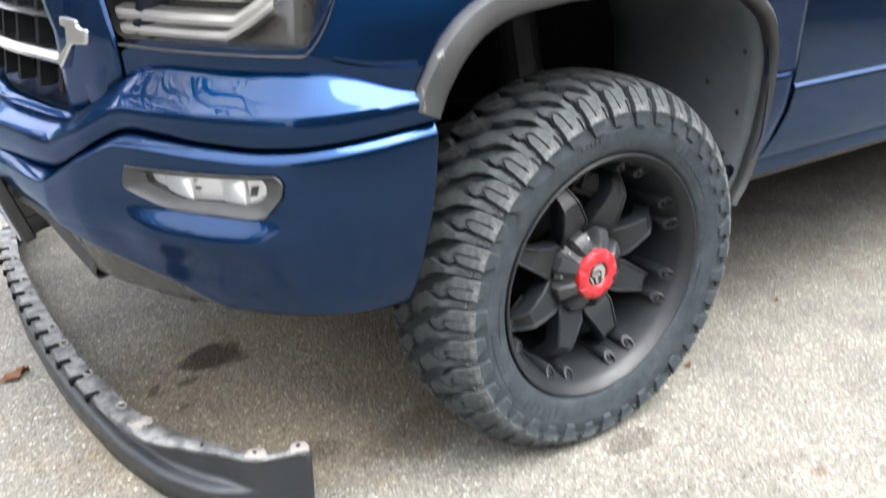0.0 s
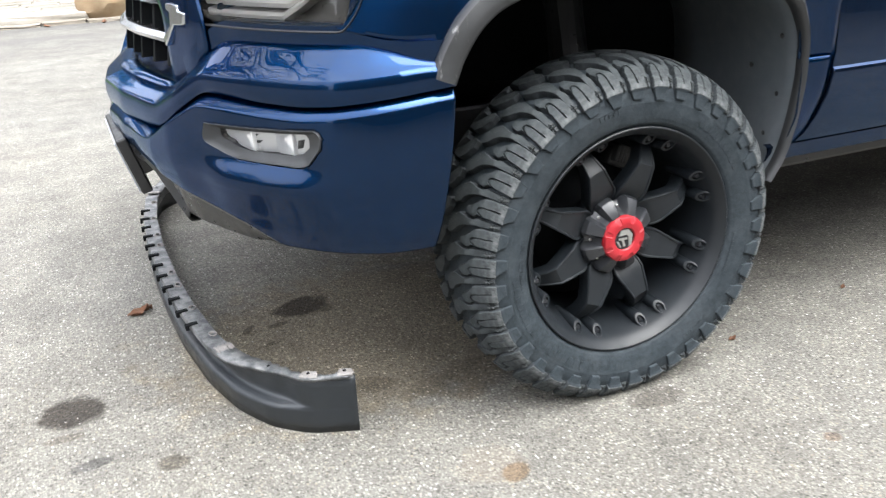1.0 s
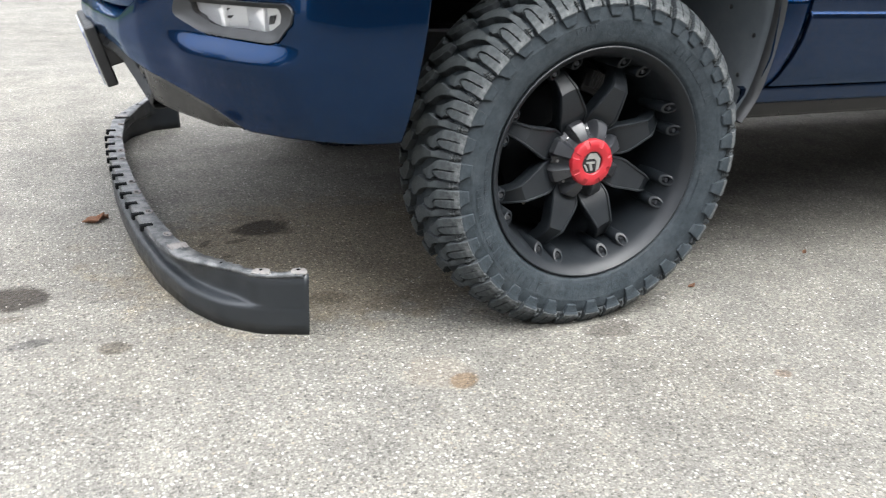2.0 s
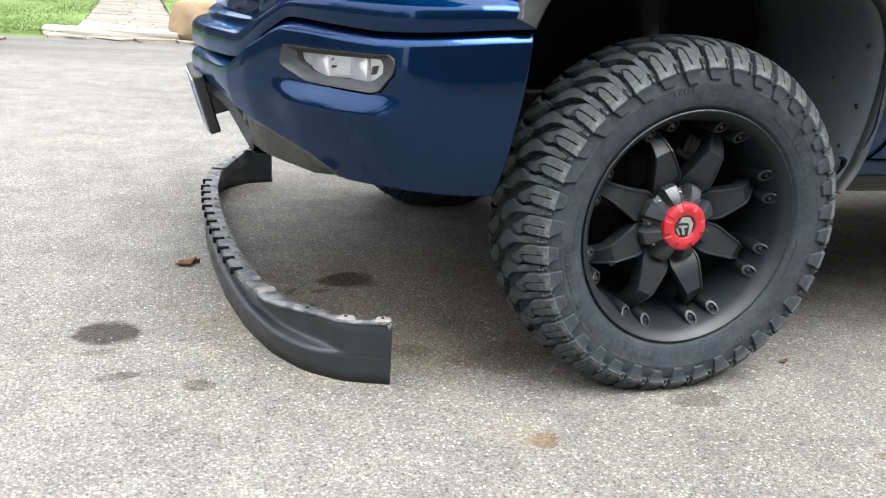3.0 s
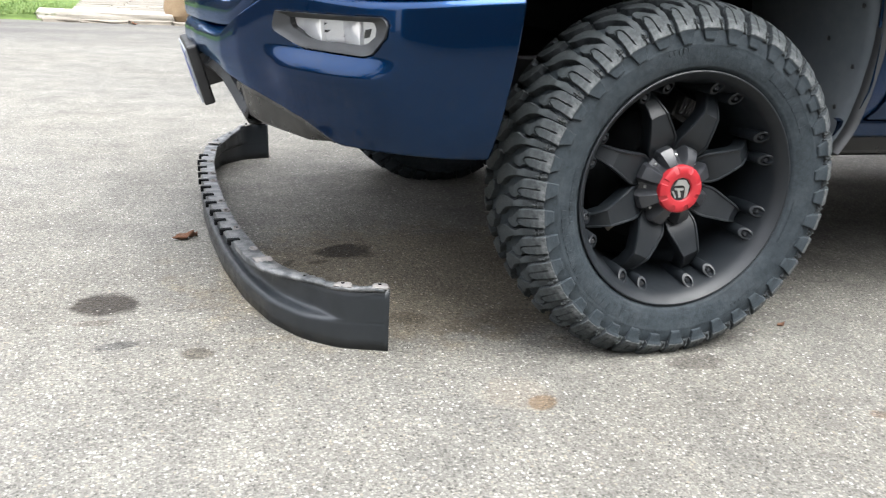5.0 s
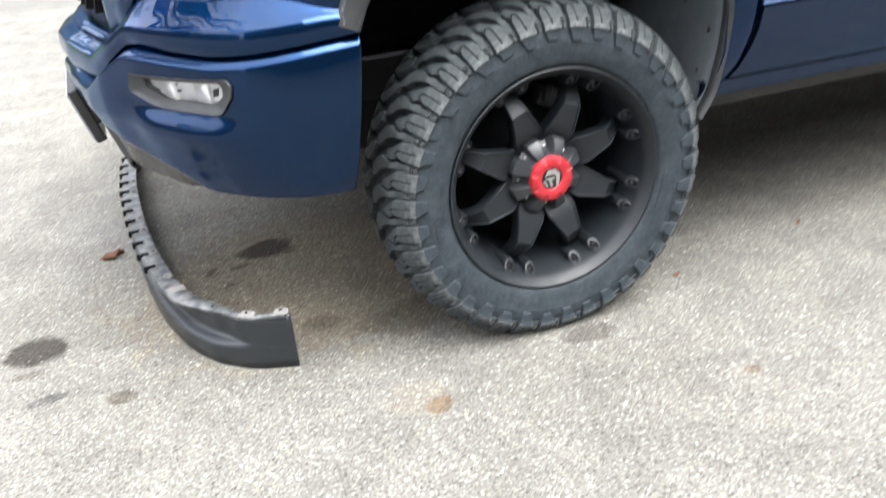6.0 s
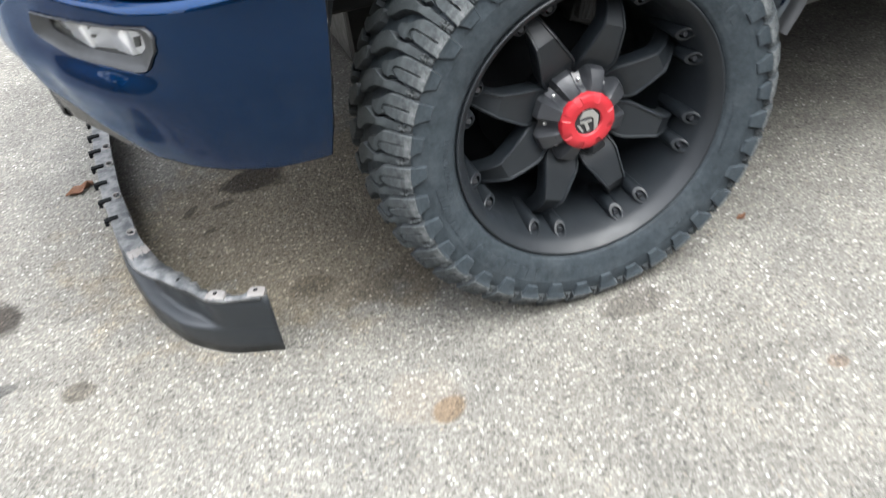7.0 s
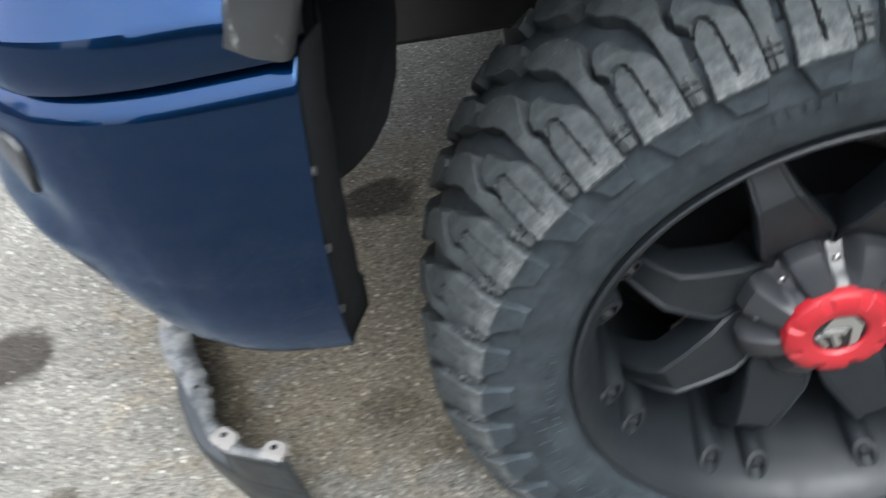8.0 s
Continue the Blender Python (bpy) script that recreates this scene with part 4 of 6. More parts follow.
def body_side(far=False):
    """Doors and sill behind the front wheel."""
    f = mirror_y(far)
    prof = [(0.10, 1.42), (0.055, 1.34), (0.0, 1.26), (-0.022, 1.15), (-0.037, 1.02), (-0.043, 0.90), (-0.0450, 0.80), (-0.0435, 0.772), (-0.0430, 0.766), (-0.0500, 0.760), (-0.0515, 0.754), (-0.0500, 0.744), (-0.042, 0.70), (-0.028, 0.65), (-0.010, 0.60), (0.004, 0.578), (0.02, 0.572)]
    for x0, x1, name in ((0.562, 1.62, "front_door"), (1.628, 2.55, "rear_door")):
        rows = []
        for x in (x0, x0 + 0.004, x0 + 0.02, *np.linspace(x0 + 0.06, x1 - 0.02, 10), x1):
            edge = 0.008 if x in (x0, x1) else 0.0
            pull = max(0.0, 1 - (x - x0) / 0.3) * (name == "front_door")
            rows.append([(x + (float(np.interp(z, (0.57, 0.62, 0.70, 0.80), (0.505, 0.537, 0.556, 0.562))) - 0.562) * pull, f(y + edge), z) for y, z in prof])
        ob = sharp(build(name, *grid(rows), DUSTY_PAINT, TRUCK, "dark blue door with a moulded crease"), 32)
        solid(ob, 0.004, 1 if far else -1)
    rows = [[(x, f(y), z) for y, z in ((0.02, 0.575), (0.006, 0.570), (0.004, 0.556), (0.012, 0.532), (0.03, 0.523), (0.12, 0.518), (0.5, 0.51))] for x in np.linspace(0.425, 2.56, 20)]
    sharp(build("sill", *grid(rows), DUSTY_PAINT, TRUCK, "dark blue sill under the doors"), 30)
    # dark jamb behind the door gap
    bm = bmesh.new()
    box_bm(bm, 0.545, 0.585, min(f(-0.02), f(0.02)), max(f(-0.02), f(0.02)), 0.72, 1.25)
    part("door_jamb", bm, LINER, TRUCK)


def rest_of_body():
    """Bonnet, cab, load bed and underside, closed and plain."""
    rows = []
    for x, z, y0 in ((-0.86, 1.17, 0.24), (-0.84, 1.21, 0.20), (-0.7, 1.26, 0.06), (-0.4, 1.29, 0.0), (0.0, 1.31, 0.0), (0.5, 1.33, 0.0), (0.62, 1.34, 0.0)):
        row = []
        for k in range(25):
            f = k / 24
            y = y0 - 0.005 + (2 * MID - 2 * y0 + 0.01) * f
            row.append((x - 0.13 * math.sin(math.pi * f) * max(0.0, (-0.5 - x) / 0.36), y, z + 0.05 * math.sin(math.pi * f) ** 0.6 - 0.05))
        rows.append(row)
    solid(build("bonnet", *grid(rows), PAINT, TRUCK, "dark blue bonnet"), 0.004)
    rows = []
    for x, half, z in ((0.60, 0.90, 1.33), (0.80, 0.86, 1.52), (1.15, 0.74, 1.88), (1.4, 0.72, 1.94), (2.2, 0.72, 1.95), (2.45, 0.74, 1.90), (2.58, 0.86, 1.45), (2.6, 0.90, 1.3)):
        rows.append([(x, MID - half, 1.30), (x, MID - half + 0.02, 0.5 * (1.3 + z)), (x, MID - half + 0.07, z - 0.02), (x, MID, z), (x, MID + half - 0.07, z - 0.02), (x, MID + half - 0.02, 0.5 * (1.3 + z)), (x, MID + half, 1.30)])
    sharp(build("cab", *grid(rows), PAINT, TRUCK, "dark blue cab"), 40)
    for far in (False, True):
        f = mirror_y(far)
        for x0, x1, x2, x3 in ((0.80, 1.58, 1.20, 1.58), (1.64, 2.50, 1.64, 2.40)):
            v = [(x0, f(0.06), 1.40), (x1, f(0.06), 1.40), (x3, f(0.17), 1.86), (x2, f(0.17), 1.86)]
            solid(build("side_window", v, [(0, 1, 2, 3)], GLASS, TRUCK, "dark side window", False), 0.006, 0)
        rows = [[(x, f(y), z) for y, z in ((0.06, 1.42), (0.0, 1.40), (-0.045, 1.2), (-0.046, 0.8), (-0.02, 0.66), (0.01, 0.60))] for x in (2.62, 2.65, 3.0, 4.35, 4.40)]
        solid(build("bed_side", *grid(rows), PAINT, TRUCK, "dark blue load bed side"), 0.02, 1 if far else -1)
    v = [(0.68, MID - 0.80, 1.40), (0.68, MID + 0.80, 1.40), (1.10, MID + 0.66, 1.84), (1.10, MID - 0.66, 1.84)]
    solid(build("windscreen", v, [(0, 1, 2, 3)], GLASS, TRUCK, "raked windscreen", False), 0.006, 0)
    bm = bmesh.new()
    box_bm(bm, 4.34, 4.40, 0.0, 2 * MID, 0.62, 1.42)
    bevel(part("tailgate", bm, PAINT, TRUCK, "dark blue tailgate"), 0.01)
    bm = bmesh.new()
    box_bm(bm, 2.60, 4.36, 0.02, 2 * MID - 0.02, 0.86, 0.90)
    part("bed_floor", bm, BLACK_PLASTIC, TRUCK)
    # The unseen gearbox and axle boxes are added low to shade the road.
    for name, x0, x1, y0, y1, z0, z1 in (("floor_pan", 0.50, 4.3, 0.12, 2 * MID - 0.12, 0.46, 0.60), ("gearbox", 0.52, 2.2, 0.62, 2 * MID - 0.62, 0.34, 0.46), ("front_axle", -0.30, 0.45, 0.70, 2 * MID - 0.50, 0.33, 0.52), ("chassis_rail", -0.70, 0.49, 0.50, 0.60, 0.54, 0.66), ("chassis_rail", -0.70, 0.49, 2 * MID - 0.60, 2 * MID - 0.50, 0.54, 0.66), ("crash_beam", -0.80, -0.71, 0.30, 2 * MID - 0.30, 0.56, 0.78), ("engine_bay", -0.52, 0.49, 0.61, 2 * MID - 0.61, 0.56, 1.1)):
        bm = bmesh.new()
        box_bm(bm, x0, x1, y0, y1, z0, z1)
        bevel(part(name, bm, BLACK_PLASTIC, TRUCK), 0.01)
    for name, a, b, r in (("control_arm", (0.0, 0.20, 0.33), (-0.02, 0.62, 0.43), 0.022), ("control_arm", (-0.10, 0.22, 0.34), (-0.24, 0.62, 0.43), 0.02), ("tie_rod", (-0.16, 0.20, 0.46), (-0.20, 0.62, 0.50), 0.014), ("damper", (0.02, 0.24, 0.55), (0.02, 0.34, 0.95), 0.05)):
        bm = bmesh.new()
        tube_bm(bm, a, b, r, None, 16)
        part(name, bm, BLACK_PLASTIC, TRUCK)


# ---- wheel ----
WC = Vector((-0.005, 0.0, 0.410))
TYRE_Y = 0.085          # the tyre's middle plane
PITCHES = 38
TURN = 360 / PITCHES
PHASE = 135.2           # where one groove between shoulder blocks meets the sidewall, in degrees
DEPTH = 0.0165
# Half of the tread's upper surface, from the middle to the shoulder's edge: across and radius.
HALF_TREAD = ((0.0, 0.4350), (0.031, 0.4345), (0.062, 0.4315), (0.088, 0.4260), (0.109, 0.4165), (0.126, 0.4020), (0.139, 0.3865), (0.145, 0.3755))
TREAD_LINE = np.array([(TYRE_Y - a, r) for a, r in HALF_TREAD[::-1]] + [(TYRE_Y + a, r) for a, r in HALF_TREAD[1:]])
TREAD_ARC = np.r_[0, np.cumsum(np.linalg.norm(np.diff(TREAD_LINE, axis=0), axis=1))]
TREAD_WIDE = float(TREAD_ARC[-1])


def on_tread(degrees_, w, h):
    """A point of the tyre: angle round the axle, way across the tread from its outer edge, height over the tread."""
    def at(q):
        return np.array([np.interp(q, TREAD_ARC, TREAD_LINE[:, k]) for k in (0, 1)])
    p, t = at(w), at(min(TREAD_WIDE, w + 0.012)) - at(max(0.0, w - 0.012))
    t /= np.linalg.norm(t)
    y, r = p + np.array((-t[1], t[0])) * h
    a = radians(degrees_)
    return (r * math.cos(a), y, r * math.sin(a))


# Blocks of one pitch: the angles between which they lie, at places across the tread (mm).
SHOULDER = (((0, 1.25), (22, 1.25), (43, 1.35), (58, 1.7), (66, 2.6), (72, 3.5), (80, 4.2), (92, 5.1), (99, 5.6)),
            ((0, 7.5), (10, 7.2), (28, 7.0), (48, 6.9), (60, 6.7), (66, 6.9), (72, 7.7), (86, 7.7), (99, 6.6)))
ARM = (((3, -1.15), (20, -1.2), (45, -1.25), (64, -1.25), (74, -0.6), (88, -0.55), (100, -0.8), (120, -1.0), (130, -0.4), (145, 0.9), (156, 2.9), (160, 3.8)),
       ((3, 0.75), (20, 0.75), (50, 0.85), (62, 0.95), (72, 1.05), (88, 1.5), (104, 2.2), (118, 3.3), (133, 5.2), (150, 6.3), (160, 5.9)))
U_CUT = ((6.95, 0.051), (6.3, 0.0625), (5.7, 0.067), (4.9, 0.065), (4.4, 0.055), (4.25, 0.040), (4.15, 0.014))


def near_cut(a, w):
    best = 1.0
    for (a0, w0), (a1, w1) in zip(U_CUT, U_CUT[1:]):
        dx, dy = (a1 - a0) * 0.0073, w1 - w0
        px, py = (a - a0) * 0.0073, w - w0
        f = min(1.0, max(0.0, (px * dx + py * dy) / (dx * dx + dy * dy)))
        best = min(best, math.hypot(px - f * dx, py - f * dy))
    return best


def tread_block(edges, top, step, flip=False, seed=0):
    """A block with chamfered edges and slanting flanks that follows the tyre's curve; top(a, w) is its height."""
    rnd = random.Random(seed)
    lo, hi = (np.array(e) for e in edges)
    w0, w1 = lo[0, 0], lo[-1, 0]
    count = max(4, int((w1 - w0) / step))
    columns = max(3, int(45 / step))
    rows, flat = [], []

    def put(a, w, h):
        w = w / 1000
        return on_tread(2.75 - a if flip else a, TREAD_WIDE - w if flip else w, h)

    for j in range(-1, count + 2):
        w = w0 + (w1 - w0) * min(count, max(0, j)) / count
        end = j in (-1, count + 1)
        a, b = np.interp(w, lo[:, 0], lo[:, 1]), np.interp(w, hi[:, 0], hi[:, 1])
        a, b = a - 0.1 + rnd.uniform(-0.07, 0.07), b + 0.1 + rnd.uniform(-0.07, 0.07)
        out = 2.2 * (-1 if j == -1 else 1) if end else 0.0
        soft = 0.0016 if j in (0, count) else 0.0
        row = [(a - 0.22, w + out, -DEPTH - 0.002), (a, w + out * 0.3, -0.0014), (a + 0.17, w, 0.0)]
        row += [(a + 0.17 + (b - a - 0.34) * k / columns, w, 0.0) for k in range(1, columns)]
        row += [(b - 0.17, w, 0.0), (b, w + out * 0.3, -0.0014), (b + 0.22, w + out, -DEPTH - 0.002)]
        flat.append([(q, v / 1000) for q, v, h in row])
        rows.append([put(q, v, -DEPTH - 0.002 if end or h < -0.01 else h - soft + top(q, v / 1000)) for q, v, h in row])
    v, f = grid(rows)
    wide = len(rows[0]) - 1
    # Flanks and cut floors get less dusty rubber, with groove shade in its colour.
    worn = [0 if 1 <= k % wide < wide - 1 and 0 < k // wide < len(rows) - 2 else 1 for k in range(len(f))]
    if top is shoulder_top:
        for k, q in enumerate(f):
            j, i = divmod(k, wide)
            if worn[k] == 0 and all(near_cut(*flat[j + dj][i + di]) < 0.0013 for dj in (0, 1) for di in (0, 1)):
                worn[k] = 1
    return v, f, worn


def shoulder_top(a, w):
    return -0.0065 if near_cut(a, w) < 0.0013 else -0.0010 * math.exp(-((w - 0.030) / 0.004) ** 2)


def arm_top(a, w):
    """The arm sinks between the shoulder blocks towards the sidewall; two bars cross it there."""
    sunk = -0.0085 * min(1.0, max(0.0, (0.078 - w) / 0.035)) ** 0.8
    bar = max(math.exp(-((w - k) / 0.0016) ** 4) for k in (0.0165, 0.0235))
    return sunk + 0.0045 * bar + (0.004 if w < 0.030 and abs(a + 0.2) < 0.2 else 0.0)


def level(a, w):
    return 0.0


SIDE_LINE = np.array([(-0.020, 0.272), (-0.030, 0.2805), (-0.0395, 0.289), (-0.0450, 0.300), (-0.0490, 0.318), (-0.0510, 0.335), (-0.0512, 0.350), (-0.0495, 0.363), (-0.0455, 0.376), (-0.0385, 0.388), (-0.0285, 0.3985)])


def side_y(r):
    return float(np.interp(r, SIDE_LINE[:, 1], SIDE_LINE[:, 0]))


def tyre_and_blocks(parent, at, detailed=True):
    prof = [tuple(v) for v in resample(np.c_[SIDE_LINE, SIDE_LINE[:, :1]], 41, 1)[:, :2]]
    prof = [(y - 0.0012 * (0.2905 < r < 0.2935 or 0.338 < r < 0.3405), r) for y, r in prof]
    floor_ = []
    for w in np.linspace(0.045, TREAD_WIDE - 0.045, 25):
        x, y, z = on_tread(0, w, -DEPTH)
        floor_.append((y, x))
    prof = prof + floor_ + [(2 * TYRE_Y - y, r) for y, r in prof[::-1]]
    tyre = build("tyre", *lathe(prof, 152), SIDEWALL, parent, "black mud-terrain tyre with chunky dusty tread")
    tyre.location = at
    sharp(tyre, 50)
    step = 1.9 if detailed else 14
    kinds = [("shoulder_block", SHOULDER, shoulder_top if detailed else level, False), ("centre_block", ARM, arm_top, False), ("shoulder_block", SHOULDER, level, True), ("centre_block", ARM, arm_top, True)]
    joined_v, joined_f = [], []
    for seed, (name, edges, top, flip) in enumerate(kinds):
        v, f, worn = tread_block(edges, top, step if not flip else max(step, 5), flip, seed)
        if detailed:
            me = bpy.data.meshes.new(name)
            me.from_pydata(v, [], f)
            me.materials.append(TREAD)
            me.materials.append(GROOVE_SHADE)
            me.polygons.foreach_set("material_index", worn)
            bm = bmesh.new()
            bm.from_mesh(me)
            bmesh.ops.recalc_face_normals(bm, faces=bm.faces)
            for q in bm.faces:
                q.smooth = True
            for e in bm.edges:
                e.smooth = not (len(e.link_faces) == 2 and e.calc_face_angle(0) > radians(24))
            bm.to_mesh(me)
            bm.free()
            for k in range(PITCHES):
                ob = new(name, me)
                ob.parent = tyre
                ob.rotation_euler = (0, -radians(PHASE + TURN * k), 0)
        else:
            for k in range(PITCHES):
                base, a = len(joined_v), radians(TURN * k)
                c, s_ = math.cos(a), math.sin(a)
                joined_v += [(x * c - z * s_, y, z * c + x * s_) for x, y, z in v]
                joined_f += [tuple(i + base for i in q) for q in f]
    if not detailed:
        build("tread", joined_v, joined_f, SIDEWALL, tyre, "chunky tread", False)
        return tyre
    # lugs that hang from the shoulder blocks onto the sidewall, long and short by turns
    for kind in (0, 1):
        foot = (0.3435, 0.3500)[kind]
        rows = []
        for j, f in enumerate((0.0, 0.12, 0.3, 0.5, 0.7, 0.9, 1.0, 1.06)):
            r = 0.3770 + (foot - 0.3770) * f
            lift = (0.0137, 0.0120, 0.0088, 0.0068, 0.0060, 0.0056, 0.0042, -0.002)[j]
            a, b = 1.3 + (0.85 if kind else 0.55) * min(1, f), 7.45 - (1.5 if kind else 1.9) * min(1, f)
            rows.append([(r * math.cos(radians(q)), side_y(r) - h, r * math.sin(radians(q))) for q, h in ((a - 0.15, -0.002), (a, lift - 0.0008), (a + 0.16, lift), ((a + b) / 2, lift + 0.0003), (b - 0.16, lift), (b, lift - 0.0008), (b + 0.15, -0.002))])
        me = bpy.data.meshes.new("side_lug")
        me.from_pydata(*(lambda n: (n[0], [], n[1]))(grid(rows)))
        me.materials.append(SIDEWALL)
        for k in range(kind, PITCHES, 2):
            ob = new("side_lug", me)
            ob.parent = tyre
            ob.rotation_euler = (0, -radians(PHASE + TURN * k), 0)
    # unreadable raised marks round the sidewall
    bm = bmesh.new()
    rnd = random.Random(5)
    for a0, count, r0, r1 in ((28, 9, 0.312, 0.332), (100, 5, 0.326, 0.336), (168, 12, 0.300, 0.309), (186, 8, 0.316, 0.330), (215, 9, 0.312, 0.332), (300, 7, 0.326, 0.334), (335, 10, 0.300, 0.308)):
        for k in range(count):
            step = 2.1 if r1 - r0 < 0.013 else 3.6
            a = radians(a0 + k * step)
            w = radians(step * rnd.uniform(0.25, 0.36))
            vs = []
            for lift in (-0.001, 0.0014):
                for aa, rr in ((a - w, r0), (a + w, r0), (a + w, r1), (a - w, r1)):
                    vs.append(bm.verts.new((rr * math.cos(aa), side_y(rr) - lift, rr * math.sin(aa))))
            bm.faces.new(vs[4:])
            for i in range(4):
                bm.faces.new((vs[i], vs[(i + 1) % 4], vs[4 + (i + 1) % 4], vs[4 + i]))
    tagged(part("sidewall_lettering", bm, SIDEWALL, tyre, "raised unreadable bars on the sidewall"), kind="stuff")
    return tyre


def wheel_rim(parent, at, detailed=True):
    prof = [(-0.010, 0.262), (-0.020, 0.276), (-0.0300, 0.2822), (-0.0392, 0.2812), (-0.0405, 0.2795), (-0.0400, 0.2770), (-0.0330, 0.2705), (-0.0225, 0.2620), (-0.008, 0.2560), (0.02, 0.2500), (0.06, 0.243), (0.10, 0.236), (0.135, 0.230), (0.24, 0.230), (0.25, 0.255)]
    rim = sharp(build("wheel_rim", *lathe(prof, 128), RIM_BLACK, parent, "matte black alloy wheel with eight spokes and a red cap ring"), 28)
    rim.location = at
    # spoke along +x
    stations = [(0.050, 0.028, 0.050), (0.090, 0.0350, 0.040), (0.104, 0.0375, 0.030), (0.118, 0.0365, 0.022), (0.150, 0.0295, 0.015), (0.183, 0.0228, 0.0105), (0.186, 0.0222, 0.0120), (0.205, 0.0190, 0.0245), (0.236, 0.0155, 0.054), (0.247, 0.0150, 0.082)]
    rows = []
    for r, hw, y in stations:
        d = 0.050
        side = [(y + d, hw - 0.004), (y + 0.016, hw + 0.0012), (y + 0.0040, hw + 0.0014), (y - 0.0005, hw - 0.0006), (y - 0.0005, hw - 0.0036), (y + 0.0032, hw - 0.0052), (y + 0.0036, 0.0)]
        rows.append([(r, a, b) for a, b in side] + [(r, a, -b) for a, b in side[-2::-1]])
    v, f = grid(rows)
    first = sharp(build("spoke", v, f, RIM_BLACK, rim), 22)
    first.rotation_euler = (0, radians(22.5), 0)
    for k in range(1, 8):
        ob = new("spoke", first.data)
        ob.parent = rim
        ob.rotation_euler = (0, radians(22.5 + 45 * k), 0)
    # hub disc behind the cap
    hub = [(0.10, 0.0), (0.10, 0.10), (0.062, 0.10), (0.058, 0.094), (0.058, 0.0)]
    # Added black disc hides the bright road behind, so the openings look shaded.
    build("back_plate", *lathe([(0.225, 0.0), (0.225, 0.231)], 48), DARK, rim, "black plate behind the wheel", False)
    build("hub", *lathe(hub, 48), RIM_BLACK, rim, "", False)
    if not detailed:
        return rim
    # bolt bosses on the barrel, two beside each spoke's foot
    rows = []
    a, b = np.array((0.2475, -0.012)), np.array((0.226, 0.115))
    ax = (b - a) / np.linalg.norm(b - a)
    nr = np.array((-ax[1], ax[0]))
    nr = nr if nr[0] < 0 else -nr
    seg = 18
    for t, rad, sink in ((0.0, 0.0095, 0.0), (0.0, 0.0115, 0.0), (0.003, 0.0140, 0.0), (0.02, 0.0150, 0.001), (0.06, 0.0150, 0.006), (0.12, 0.0140, 0.015)):
        c = a + ax * t - nr * sink
        slant = 1.15 * max(0.0, 1 - t / 0.03)
        ring = []
        for k in range(seg + 1):
            up, across = rad * math.sin(2 * math.pi * k / seg), rad * math.cos(2 * math.pi * k / seg)
            q = c + nr * up + ax * (up + 0.01) * slant
            ring.append((q[0], q[1], across))
        rows.append(ring)
    inner = [(x + ax[0] * 0.012, y + ax[1] * 0.012, z) for x, y, z in rows[0]]
    rows.insert(0, inner)
    v, f = grid(rows)
    boss_me = None
    bolt_bm = bmesh.new()
    c = a + ax * 0.010
    tube_bm(bolt_bm, (c[0], c[1] + 0.004, 0), (c[0] + ax[0] * 0.01, c[1] + 0.014, 0), 0.0060, None, 6)
    bolt_me = bpy.data.meshes.new("bolt")
    bolt_bm.to_mesh(bolt_me)
    bolt_bm.free()
    bolt_me.materials.append(CAP_GREY)
    for k in range(8):
        for side in (-7.2, 7.2):
            if boss_me is None:
                boss = sharp(build("bolt_boss", v, f, RIM_BLACK, rim), 35)
                boss_me = boss.data
            else:
                boss = new("bolt_boss", boss_me)
                boss.parent = rim
            boss.rotation_euler = (0, radians(22.5 + 45 * k + side), 0)
            bolt = new("bolt", bolt_me)
            bolt.parent = boss
    # cap: eight ribs with pockets between them
    n = 192
    rows = []
    for k in range(n):
        a = 2 * math.pi * k / n
        f = ((a / (2 * math.pi) * 8 - 0.5) % 1.0)  # 0 at a rib's middle
        f = min(f, 1 - f) * 2
        rib = 1.0 - min(1.0, max(0.0, (f - 0.44) / 0.30))
        ridge = math.exp(-((f - 0.5) / 0.06) ** 2)
        row = []
        for r, yr, yp in ((0.024, -0.004, -0.004), (0.050, -0.002, -0.002), (0.056, -0.001, 0.003), (0.063, 0.001, 0.018), (0.074, 0.006, 0.031), (0.086, 0.013, 0.039), (0.0955, 0.020, 0.044), (0.099, 0.029, 0.048), (0.099, 0.062, 0.062)):
            w = max(0.0, (r - 0.056) / 0.045)
            rr = r * (1 - 0.13 * (1 - rib) * min(1, w))
            y = yr * rib + yp * (1 - rib) - 0.0012 * ridge * min(1, w * 2)
            row.append((rr * math.cos(a), y, rr * math.sin(a)))
        rows.append(row)
    cap = sharp(build("centre_cap", *grid(rows, True), CAP_GREY, rim, "dark ribbed centre cap"), 30)
    # red ring with notches
    rows = []
    for k in range(n):
        a = 2 * math.pi * k / n
        f = (a / (2 * math.pi) * 8) % 1.0
        notch = 1.0 if abs(f - 0.5) < 0.13 else 0.0
        rows.append([(r * math.cos(a), y + (0.0028 * notch if lip else 0.0), r * math.sin(a)) for r, y, lip in ((0.0275, 0.004, 0), (0.0275, -0.007, 0), (0.0295, -0.010, 0), (0.040, -0.0125, 0), (0.049, -0.0120, 1), (0.0555, -0.0085, 1), (0.058, -0.004, 0), (0.058, 0.004, 0))])
    sharp(build("cap_ring", *grid(rows, True), RED, rim, "red ring round the centre cap"), 30)
    # emblem: dark disc with plain bright shapes
    build("emblem_disc", *lathe([(-0.0045, 0.0), (-0.0045, 0.028), (0.002, 0.0285)], 48), EMBLEM_BLACK, rim, "black emblem disc", False)
    bm = bmesh.new()
